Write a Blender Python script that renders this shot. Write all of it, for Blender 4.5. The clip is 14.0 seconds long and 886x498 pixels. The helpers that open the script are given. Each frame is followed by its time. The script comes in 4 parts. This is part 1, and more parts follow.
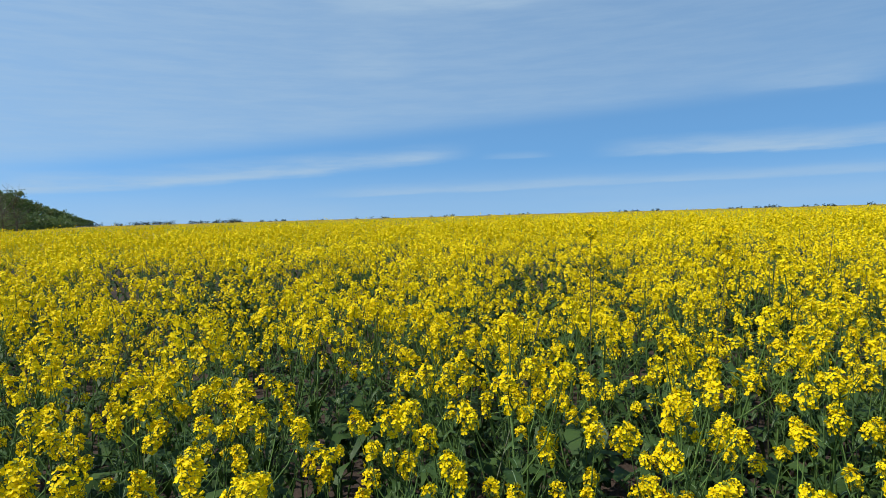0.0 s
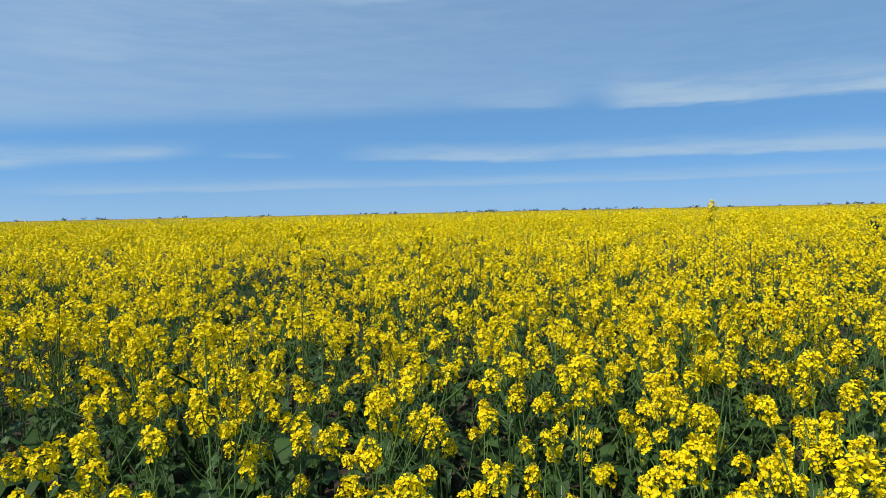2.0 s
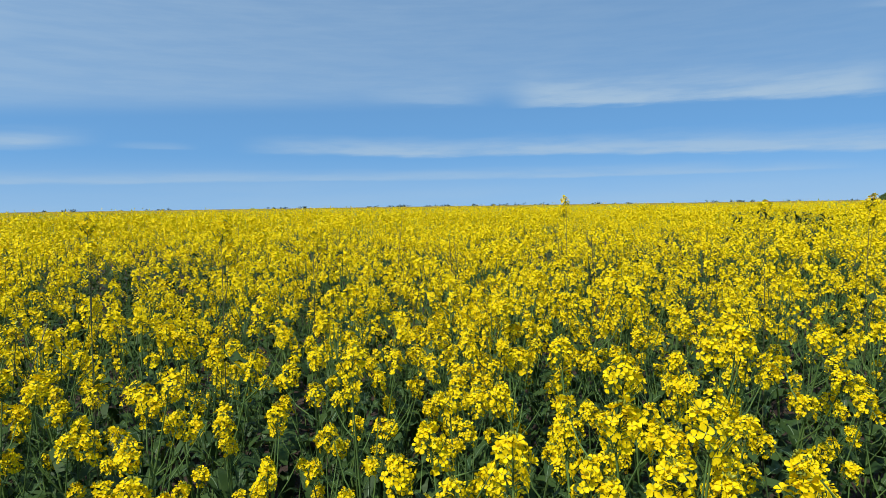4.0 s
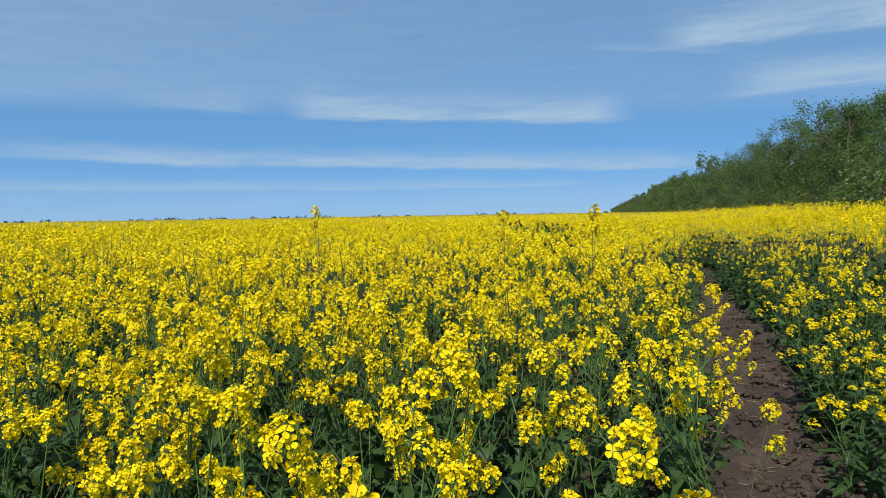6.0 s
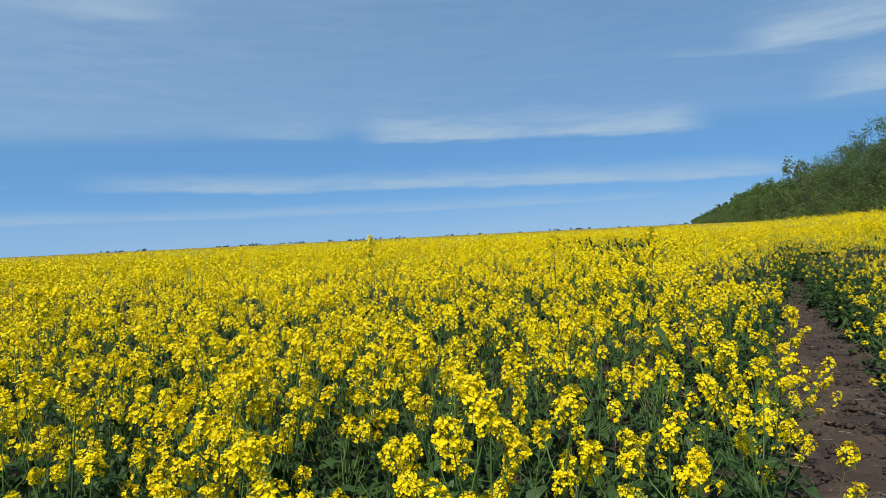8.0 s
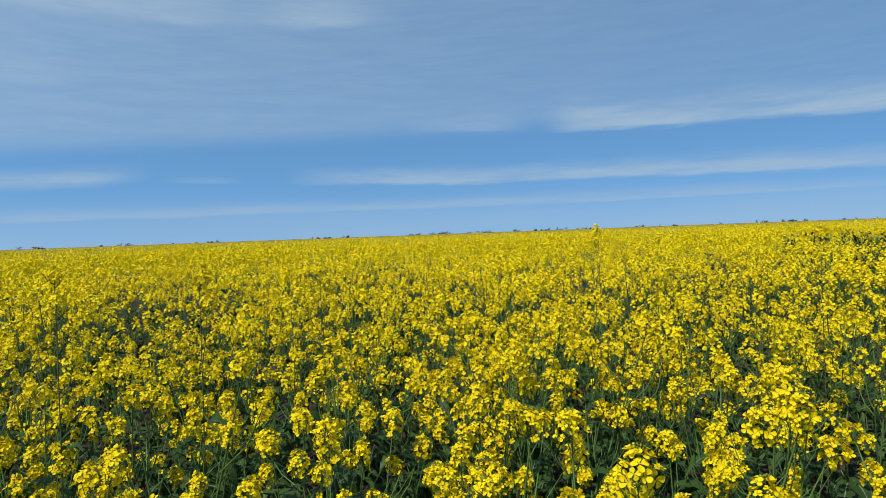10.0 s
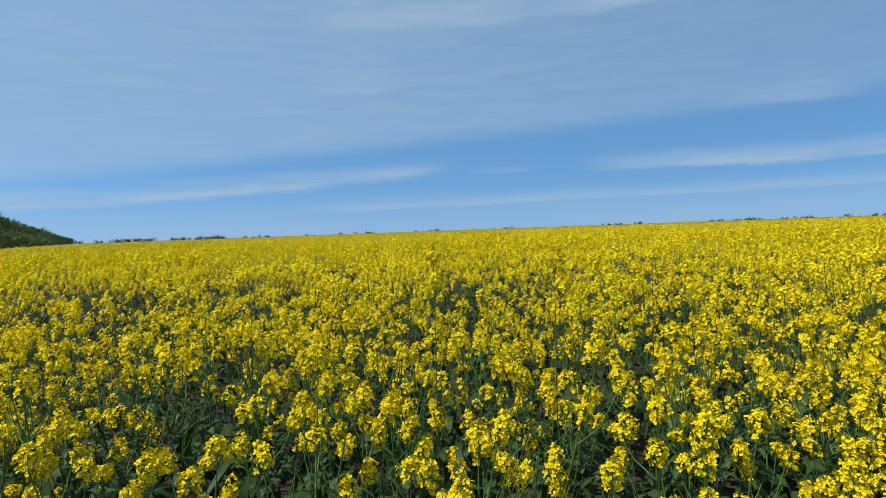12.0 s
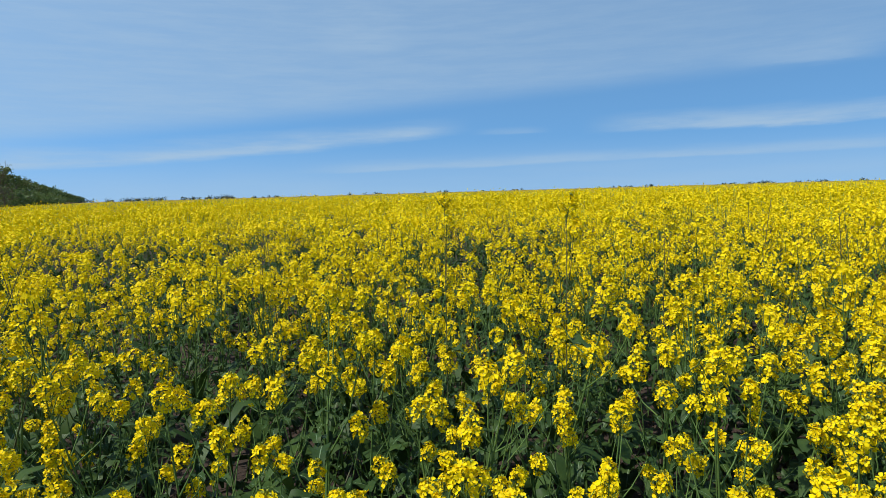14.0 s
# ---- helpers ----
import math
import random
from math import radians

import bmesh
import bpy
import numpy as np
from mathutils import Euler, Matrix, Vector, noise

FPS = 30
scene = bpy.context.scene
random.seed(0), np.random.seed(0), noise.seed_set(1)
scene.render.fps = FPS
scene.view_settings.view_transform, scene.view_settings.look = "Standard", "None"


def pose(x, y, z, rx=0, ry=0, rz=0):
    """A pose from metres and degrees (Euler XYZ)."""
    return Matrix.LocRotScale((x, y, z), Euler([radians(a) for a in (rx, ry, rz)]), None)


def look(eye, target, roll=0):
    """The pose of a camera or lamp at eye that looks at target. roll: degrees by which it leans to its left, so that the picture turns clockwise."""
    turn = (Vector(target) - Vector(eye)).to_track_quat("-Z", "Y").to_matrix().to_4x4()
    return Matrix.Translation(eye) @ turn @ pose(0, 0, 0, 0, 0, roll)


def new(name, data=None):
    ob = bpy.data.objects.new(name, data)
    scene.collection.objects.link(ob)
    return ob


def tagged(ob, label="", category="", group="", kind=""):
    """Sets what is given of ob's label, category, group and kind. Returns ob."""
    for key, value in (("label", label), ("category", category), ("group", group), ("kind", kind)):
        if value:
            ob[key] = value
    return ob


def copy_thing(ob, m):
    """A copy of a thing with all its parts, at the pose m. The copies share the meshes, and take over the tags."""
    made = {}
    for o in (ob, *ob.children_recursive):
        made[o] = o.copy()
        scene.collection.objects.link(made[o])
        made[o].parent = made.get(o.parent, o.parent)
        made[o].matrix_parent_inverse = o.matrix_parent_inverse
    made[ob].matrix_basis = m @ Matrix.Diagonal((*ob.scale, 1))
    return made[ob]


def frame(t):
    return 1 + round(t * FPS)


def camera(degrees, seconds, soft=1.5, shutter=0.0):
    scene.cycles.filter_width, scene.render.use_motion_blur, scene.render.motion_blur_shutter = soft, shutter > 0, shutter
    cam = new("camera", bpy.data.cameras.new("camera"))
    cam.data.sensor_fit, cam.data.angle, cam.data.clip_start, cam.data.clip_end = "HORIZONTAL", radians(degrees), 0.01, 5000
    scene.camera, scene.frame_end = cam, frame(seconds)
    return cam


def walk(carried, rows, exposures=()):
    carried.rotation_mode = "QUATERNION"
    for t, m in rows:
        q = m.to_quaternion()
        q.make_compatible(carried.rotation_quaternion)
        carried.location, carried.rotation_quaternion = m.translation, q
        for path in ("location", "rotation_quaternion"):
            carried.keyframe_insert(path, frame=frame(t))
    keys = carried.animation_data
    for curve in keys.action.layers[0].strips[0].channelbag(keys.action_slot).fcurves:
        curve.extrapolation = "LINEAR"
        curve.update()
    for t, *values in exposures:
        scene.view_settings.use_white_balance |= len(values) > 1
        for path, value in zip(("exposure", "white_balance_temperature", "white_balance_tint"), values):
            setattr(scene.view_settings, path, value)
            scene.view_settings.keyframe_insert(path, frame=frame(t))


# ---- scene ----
cam = camera(71.5, 14.0, soft=0.7)
PATH = [
    (0, (0.000, 0.000, 1.403), (-1.336, 1.485, 1.297), -1.61),
    (0.5, (-0.001, 0.027, 1.405), (-1.212, 1.615, 1.299), -1.93),
    (1, (0.020, 0.056, 1.404), (-0.992, 1.778, 1.297), -1.93),
    (1.5, (0.044, 0.082, 1.400), (-0.745, 1.916, 1.287), -1.66),
    (2, (0.069, 0.086, 1.399), (-0.559, 1.981, 1.280), -1.20),
    (4.5, (0.432, 0.272, 1.381), (0.220, 2.256, 1.243), -0.88),
    (5, (0.450, 0.376, 1.381), (0.459, 2.371, 1.250), -1.00),
    (5.5, (0.489, 0.432, 1.376), (0.733, 2.414, 1.264), -1.39),
    (6, (0.573, 0.477, 1.372), (0.916, 2.444, 1.262), -0.96),
    (6.5, (0.696, 0.530, 1.379), (0.994, 2.506, 1.290), 0.63),
    (7, (0.737, 0.547, 1.406), (0.963, 2.533, 1.353), -1.00),
    (9.5, (0.518, 0.434, 1.416), (0.279, 2.419, 1.383), -1.70),
    (10, (0.456, 0.430, 1.414), (-0.027, 2.370, 1.365), -2.09),
    (10.5, (0.422, 0.420, 1.413), (-0.279, 2.292, 1.356), -2.10),
    (11, (0.382, 0.409, 1.412), (-0.511, 2.197, 1.350), -2.01),
    (11.5, (0.341, 0.386, 1.415), (-0.745, 2.064, 1.352), -1.89),
    (12, (0.301, 0.352, 1.416), (-0.998, 1.871, 1.356), -2.04),
    (12.5, (0.253, 0.313, 1.419), (-1.205, 1.680, 1.358), -2.21),
    (13, (0.224, 0.287, 1.418), (-1.280, 1.604, 1.352), -2.94),
    (13.5, (0.232, 0.280, 1.408), (-1.211, 1.662, 1.317), -2.76),
    (14, (0.289, 0.354, 1.364), (-1.030, 1.846, 1.180), -1.65),
]
walk(cam, [(t, look(eye, target, roll)) for t, eye, target, roll in PATH],
     [(0, 0.02), (2, 0.0), (7, -0.02), (9.5, -0.14), (11.5, -0.12), (13, -0.05), (14, 0.0)])

# ---------------------------------------------------------------- light
SUN_BEARING, SUN_HEIGHT = 152.0, 54.0      # degrees to the left of +y, degrees up
SKY_STRENGTH, SUN_STRENGTH = 0.15, 4.9

sun = new("sun", bpy.data.lights.new("sun", "SUN"))
sun.data.energy, sun.data.angle, sun.data.color = SUN_STRENGTH, radians(0.53), (1.0, 0.97, 0.91)
_b, _h = radians(SUN_BEARING), radians(SUN_HEIGHT)
sun_way = Vector((-math.sin(_b) * math.cos(_h), math.cos(_b) * math.cos(_h), math.sin(_h)))
sun.matrix_world = look(sun_way * 50, (0, 0, 0))


class Nodes:
    """A short hand for building node trees."""

    def __init__(self, tree):
        self.tree = tree

    def add(self, kind):
        return self.tree.nodes.new(kind)

    def plug(self, value, socket):
        if isinstance(value, bpy.types.NodeSocket):
            self.tree.links.new(value, socket)
        else:
            socket.default_value = value

    def math(self, op, a, b=0.0, c=0.0, clamp=False):
        node = self.add("ShaderNodeMath")
        node.operation, node.use_clamp = op, clamp
        for value, socket in zip((a, b, c), node.inputs):
            self.plug(value, socket)
        return node.outputs[0]

    def ramp(self, value, low, high, to_low=0.0, to_high=1.0):
        node = self.add("ShaderNodeMapRange")
        node.interpolation_type = "SMOOTHSTEP"
        for k, v in enumerate((value, low, high, to_low, to_high)):
            self.plug(v, node.inputs[k])
        return node.outputs[0]

    def noise(self, vector, scale, detail=4.0, rough=0.55):
        node = self.add("ShaderNodeTexNoise")
        self.plug(vector, node.inputs["Vector"])
        self.plug(scale, node.inputs["Scale"])
        self.plug(detail, node.inputs["Detail"])
        self.plug(rough, node.inputs["Roughness"])
        return node.outputs["Fac"]

    def mix(self, fac, a, b, blend="MIX"):
        node = self.add("ShaderNodeMix")
        node.data_type, node.blend_type = "RGBA", blend
        self.plug(fac, node.inputs[0])
        self.plug(a, node.inputs[6])
        self.plug(b, node.inputs[7])
        return node.outputs[2]

    def vec(self, x, y, z=0.0):
        node = self.add("ShaderNodeCombineXYZ")
        for v, s in zip((x, y, z), node.inputs):
            self.plug(v, s)
        return node.outputs[0]


def make_world():
    world = bpy.data.worlds.new("sky")
    scene.world = world
    world.use_nodes = True
    n = Nodes(world.node_tree)
    world.node_tree.nodes.clear()
    sky = n.add("ShaderNodeTexSky")
    sky.sky_type, sky.sun_disc = "NISHITA", False
    sky.sun_elevation, sky.sun_rotation = radians(SUN_HEIGHT), radians(-SUN_BEARING)
    sky.air_density, sky.dust_density, sky.ozone_density = 1.0, 0.3, 1.5
    way = n.add("ShaderNodeTexCoord").outputs["Generated"]
    split = n.add("ShaderNodeSeparateXYZ")
    n.plug(way, split.inputs[0])
    x, y, z = split.outputs
    az = n.math("MULTIPLY", n.math("ARCTAN2", n.math("MULTIPLY", x, -1.0), y), 57.29578)
    el = n.math("MULTIPLY", n.math("ARCSINE", z), 57.29578)
    n.plug(n.vec(x, y, n.math("ADD", n.math("MULTIPLY", z, 0.8), 0.30)), sky.inputs[0])
    fine = n.noise(n.vec(n.math("MULTIPLY", az, 0.11), n.math("MULTIPLY", el, 0.75)), 1.0, 6.0, 0.6)
    wide = n.noise(n.vec(n.math("MULTIPLY", az, 0.045), n.math("MULTIPLY", el, 0.3), 7.3), 1.0, 3.0)
    wisp = n.noise(n.vec(n.math("MULTIPLY_ADD", el, 0.12, n.math("MULTIPLY", az, 0.16)), n.math("MULTIPLY", el, 1.5), 3.1), 1.0, 6.0, 0.65)

    def curve(c2, c1, c0):
        return n.math("ADD", n.math("MULTIPLY", n.math("MULTIPLY_ADD", az, c2, c1), az), c0)

    def streak(c2, c1, c0, left, right, thick, strength, soft=6.0, under=0.35):
        """A band of ice cloud along a bearing: sharp below, feathered above."""
        off = n.math("SUBTRACT", el, curve(c2, c1, c0))
        off = n.math("SUBTRACT", off, n.math("MULTIPLY", n.math("SUBTRACT", wide, 0.5), thick * 1.1))
        off = n.math("SUBTRACT", off, n.math("MULTIPLY", n.math("SUBTRACT", wisp, 0.5), thick * 0.6))
        above = n.ramp(off, 0.0, thick * 1.5, 1.0, 0.0)
        below = n.ramp(off, -thick * under, 0.0, 0.0, 1.0)
        ends = n.math("MULTIPLY", n.ramp(az, right, right + soft), n.ramp(az, left - soft, left, 1.0, 0.0))
        body = n.math("MULTIPLY", n.math("MULTIPLY", above, below), ends)
        grain = n.ramp(fine, 0.28, 0.62, 0.42, 1.0)
        return n.math("MULTIPLY", n.math("MULTIPLY", body, grain), strength)

    bands = [
        streak(0.0, 0.031, 9.2, 5.0, -28.0, 2.0, 0.80, 5.0),
        streak(-0.0003, 0.0094, 4.75, 29.0, -36.0, 1.3, 0.72, 7.0),
        streak(0.0, 0.0, 5.1, 39.0, 31.0, 0.5, 0.25, 3.0),
        streak(-0.00018, 0.0002, 2.65, 56.0, -26.0, 0.7, 0.45, 10.0),
        streak(-0.00006, -0.060, 8.0, 82.0, 38.0, 1.15, 0.70, 7.0, 0.6),
        streak(0.0, 0.0, 13.9, -28.0, -52.0, 2.4, 0.88, 5.0),
        streak(0.0, 0.0, 9.7, -33.0, -60.0, 2.1, 0.80, 5.0),
        streak(0.0, 0.13, 17.4, -22.0, -36.0, 0.6, 0.25, 4.0),
        streak(0.0, 0.0, 9.5, 18.0, 5.0, 1.5, 0.36, 4.0),
        streak(0.0, -0.05, 20.4, 54.0, 16.0, 3.0, 0.5, 8.0),
        streak(0.0, 0.0, 13.0, 53.5, 43.0, 3.0, 0.22, 4.0),
    ]
    veil = n.ramp(n.math("SUBTRACT", el, curve(-0.00084, 0.0008, 9.2)), -0.6, 1.6)
    side = n.ramp(az, -40.0, 75.0, 0.20, 0.52)
    veil = n.math("MULTIPLY", n.math("MULTIPLY", veil, side), n.math("MULTIPLY", n.ramp(wisp, 0.30, 0.70, 0.80, 1.04), n.ramp(fine, 0.30, 0.70, 0.93, 1.04)))
    low = n.math("MULTIPLY", n.ramp(el, 0.0, 5.0, 0.55, 0.0), n.ramp(wide, 0.3, 0.7, 0.7, 1.0))
    clear = n.math("MULTIPLY", n.math("SUBTRACT", 1.0, veil), n.math("SUBTRACT", 1.0, low))
    for band in bands:
        clear = n.math("MULTIPLY", clear, n.math("SUBTRACT", 1.0, band))
    cover = n.math("SUBTRACT", 1.0, clear, clamp=True)
    cover = n.math("MULTIPLY", cover, n.ramp(el, -1.0, 0.0))
    blue = n.mix(1.0, sky.outputs[0], SKY_TINT, "MULTIPLY")
    colour = n.mix(cover, blue, CLOUD)
    back = n.add("ShaderNodeBackground")
    n.plug(colour, back.inputs[0])
    back.inputs[1].default_value = SKY_STRENGTH
    out = n.add("ShaderNodeOutputWorld")
    n.plug(back.outputs[0], out.inputs[0])


SKY_TINT = (0.75, 1.12, 1.24, 1.0)
CLOUD = (2.82, 3.80, 4.78, 1.0)
make_world()

# ---------------------------------------------------------------- materials


def surface(name, colour, rough=0.6, sheen=0.0, vary=0.25, grain=40.0, other=None, through_light=0.0, bump=0.0, island=True, spec=0.4):
    """A procedural surface: base colour varied piece by piece and by two scales of grain, and light let through thin tissue."""
    mat = bpy.data.materials.new(name)
    mat.use_nodes = True
    n = Nodes(mat.node_tree)
    shader = mat.node_tree.nodes["Principled BSDF"]
    out = mat.node_tree.nodes["Material Output"]
    place = n.add("ShaderNodeNewGeometry")
    coarse = n.noise(place.outputs["Position"], grain * 0.12, 3.0)
    fine = n.noise(place.outputs["Position"], grain, 5.0, 0.6)
    own = place.outputs["Random Per Island"] if island else n.add("ShaderNodeObjectInfo").outputs["Random"]
    base = (*colour, 1.0)
    second = (*(other or [c * 0.6 for c in colour]), 1.0)
    pick = n.math("ADD", n.math("MULTIPLY", own, 0.4), n.math("MULTIPLY", n.ramp(coarse, 0.3, 0.7), 0.6))
    shade = n.mix(n.math("MULTIPLY", pick, vary * 2.0, clamp=True), base, second)
    shade = n.mix(n.math("MULTIPLY", n.ramp(fine, 0.35, 0.75), vary), shade, n.mix(1.0, shade, (0.72, 0.72, 0.72, 1.0), "MULTIPLY"))
    n.plug(shade, shader.inputs["Base Color"])
    n.plug(n.ramp(fine, 0.2, 0.8, rough - 0.08, rough + 0.08), shader.inputs["Roughness"])
    shader.inputs["Specular IOR Level"].default_value = spec
    shader.inputs["Sheen Weight"].default_value = sheen
    if bump:
        relief = n.add("ShaderNodeBump")
        relief.inputs["Strength"].default_value = bump
        relief.inputs["Distance"].default_value = 0.02
        n.plug(n.math("ADD", fine, coarse), relief.inputs["Height"])
        n.plug(relief.outputs[0], shader.inputs["Normal"])
    if through_light:
        glow = n.add("ShaderNodeBsdfTranslucent")
        n.plug(shade, glow.inputs["Color"])
        join = n.add("ShaderNodeMixShader")
        join.inputs[0].default_value = through_light
        n.plug(shader.outputs[0], join.inputs[1])
        n.plug(glow.outputs[0], join.inputs[2])
        n.plug(join.outputs[0], out.inputs["Surface"])
    return mat


# the deeper gold second tone also imitates shading inside the flower heads
PETAL = surface("petal", (0.93, 0.735, 0.005), 0.6, vary=0.40, grain=260, other=(0.78, 0.52, 0.003), through_light=0.22, spec=0.10)
BUD = surface("bud", (0.42, 0.44, 0.05), 0.5, vary=0.3, grain=300, other=(0.25, 0.33, 0.05), through_light=0.1)
STALK = surface("stalk", (0.115, 0.195, 0.040), 0.6, vary=0.35, grain=80, other=(0.06, 0.10, 0.035), spec=0.2)
DARK_STALK = surface("dark_stalk", (0.075, 0.105, 0.030), 0.55, vary=0.3, grain=80, other=(0.10, 0.07, 0.05))
LEAF = surface("leaf", (0.056, 0.100, 0.021), 0.54, vary=0.55, grain=60, other=(0.022, 0.050, 0.012), through_light=0.14, spec=0.20)
RIB = surface("rib", (0.15, 0.22, 0.11), 0.5, vary=0.3, grain=80)
SOIL = surface("soil", (0.070, 0.048, 0.036), 0.92, vary=0.4, grain=28, other=(0.036, 0.026, 0.020), bump=0.8, island=False, spec=0.15)
# soil mottling, its contrast raised to paint in lit and unlit clods
TRACK_SOIL = surface("track_soil", (0.092, 0.063, 0.046), 0.9, vary=0.5, grain=26, other=(0.034, 0.025, 0.020), bump=1.0, island=False, spec=0.15)
# darkened and mottled to paint in shaded gaps and stems between far heads
CANOPY = surface("canopy", (0.56, 0.37, 0.004), 0.8, vary=0.55, grain=24, other=(0.16, 0.13, 0.010), bump=1.0, island=False, spec=0.1)
BARK = surface("bark", (0.13, 0.105, 0.08), 0.9, vary=0.4, grain=30, bump=0.6)
TREE_LEAF = surface("tree_leaf", (0.135, 0.205, 0.042), 0.5, vary=0.5, grain=8, other=(0.065, 0.115, 0.024), through_light=0.38)
DARK_TREE_LEAF = surface("dark_tree_leaf", (0.115, 0.175, 0.050), 0.5, vary=0.4, grain=8, other=(0.070, 0.115, 0.034), through_light=0.4)
SPRING_LEAF = surface("spring_leaf", (0.14, 0.17, 0.045), 0.5, vary=0.4, grain=8, other=(0.075, 0.10, 0.03), through_light=0.3)
FAR_LEAF = surface("far_leaf", (0.045, 0.065, 0.05), 0.7, vary=0.4, grain=1.0, other=(0.03, 0.045, 0.04))
STRAW = surface("straw", (0.34, 0.26, 0.14), 0.8, vary=0.4, grain=60)

# ---------------------------------------------------------------- the lie of the land
TRACK_FROM, TRACK_WAY = Vector((2.83, 3.37)), Vector((0.524, 0.852))
BELT_WAY = Vector((0.416, 0.909))          # the tree belt and the tramline run along this
LEFT_BELT_WAY = Vector((-0.943, 0.332))


def ease(v):
    v = min(1.0, max(0.0, v))
    return v * v * (3 - 2 * v)


def land(x, y):
    """The height of the ground: level, with a bank that climbs to the tree belt."""
    across = 0.909 * x - 0.416 * y
    return 0.45 * ease((across - 3.2) / 10.0) + 0.03 * noise.noise((x * 0.13, y * 0.13, 0.0))


def track_off(x, y):
    """Distance from the line of the bare wheel track, and how far along it."""
    dx, dy = x - TRACK_FROM.x, y - TRACK_FROM.y
    return dx * TRACK_WAY.y - dy * TRACK_WAY.x, dx * TRACK_WAY.x + dy * TRACK_WAY.y


def mesh_of(name, verts, quads, slots, mats, smooth=False):
    """A mesh out of arrays of corners and four-cornered faces."""
    me = bpy.data.meshes.new(name)
    verts, quads = np.asarray(verts, np.float32), np.asarray(quads, np.int32)
    me.vertices.add(len(verts))
    me.vertices.foreach_set("co", verts.ravel())
    me.loops.add(quads.size)
    me.loops.foreach_set("vertex_index", quads.ravel())
    me.polygons.add(len(quads))
    me.polygons.foreach_set("loop_start", np.arange(0, quads.size, 4, dtype=np.int32))
    me.polygons.foreach_set("material_index", np.asarray(slots, np.int32))
    for m in mats:
        me.materials.append(m)
    me.update(calc_edges=True)
    me.validate()
    if smooth:
        me.polygons.foreach_set("use_smooth", np.ones(len(quads), bool))
    return me


class Heap:
    """Collects corners, faces and material slots of many pieces."""

    def __init__(self):
        self.v, self.f, self.m, self.count = [], [], [], 0

    def put(self, v, f, m):
        v, f = np.asarray(v, float).reshape(-1, 3), np.asarray(f, int).reshape(-1, 4)
        self.v.append(v)
        self.f.append(f + self.count)
        self.m.append(np.full(len(f), m) if np.isscalar(m) else np.asarray(m))
        self.count += len(v)

    def arrays(self):
        return np.concatenate(self.v), np.concatenate(self.f), np.concatenate(self.m)

    def mesh(self, name, mats, smooth=False):
        return mesh_of(name, *self.arrays(), mats, smooth)


def part(name, me, parent, label=""):
    ob = new(name, me)
    ob.parent = parent
    return tagged(ob, label=label) if label else ob


def build_ground():
    rings = [0.0] + list(np.geomspace(0.6, 4500, 90))
    spokes, heap = 160, Heap()
    v = [(0.5 + r * math.cos(2 * math.pi * k / spokes), 0.5 + r * math.sin(2 * math.pi * k / spokes)) for r in rings for k in range(spokes)]
    v = [(x, y, land(x, y)) for x, y in v]
    f = [(a * spokes + k, (a + 1) * spokes + k, (a + 1) * spokes + (k + 1) % spokes, a * spokes + (k + 1) % spokes) for a in range(len(rings) - 1) for k in range(spokes)]
    heap.put(v, f, 0)
    tagged(new("ground", heap.mesh("ground", [SOIL], True)), "dark brown bare soil under the rapeseed crop", "ground", kind="structure")


def build_track():
    """The bare wheel track: trodden soil with clods, sunk in at its edges."""
    heap, step, half = Heap(), 0.03, 0.62
    rows, cols = int(17.0 / step), int(2 * half / step)
    v = []
    for a in range(rows + 1):
        along = -5.0 + a * step
        for c in range(cols + 1):
            off = -half + c * step
            x = TRACK_FROM.x + TRACK_WAY.x * along + TRACK_WAY.y * off
            y = TRACK_FROM.y + TRACK_WAY.y * along - TRACK_WAY.x * off
            lump = 0.030 * noise.noise((x * 4, y * 4, 1)) + 0.034 * noise.noise((x * 10, y * 10, 4)) + 0.022 * noise.noise((x * 21, y * 21, 2))
            edge = ease((half - abs(off)) / 0.25)
            v.append((x, y, land(x, y) - 0.03 + edge * (0.065 + lump)))
    w = cols + 1
    f = [(a * w + c, a * w + c + 1, (a + 1) * w + c + 1, (a + 1) * w + c) for a in range(rows) for c in range(cols)]
    heap.put(v, f, 0)
    tagged(new("path", heap.mesh("path", [TRACK_SOIL], True)), "bare trodden brown soil track with clods between the crop", "path", kind="structure")


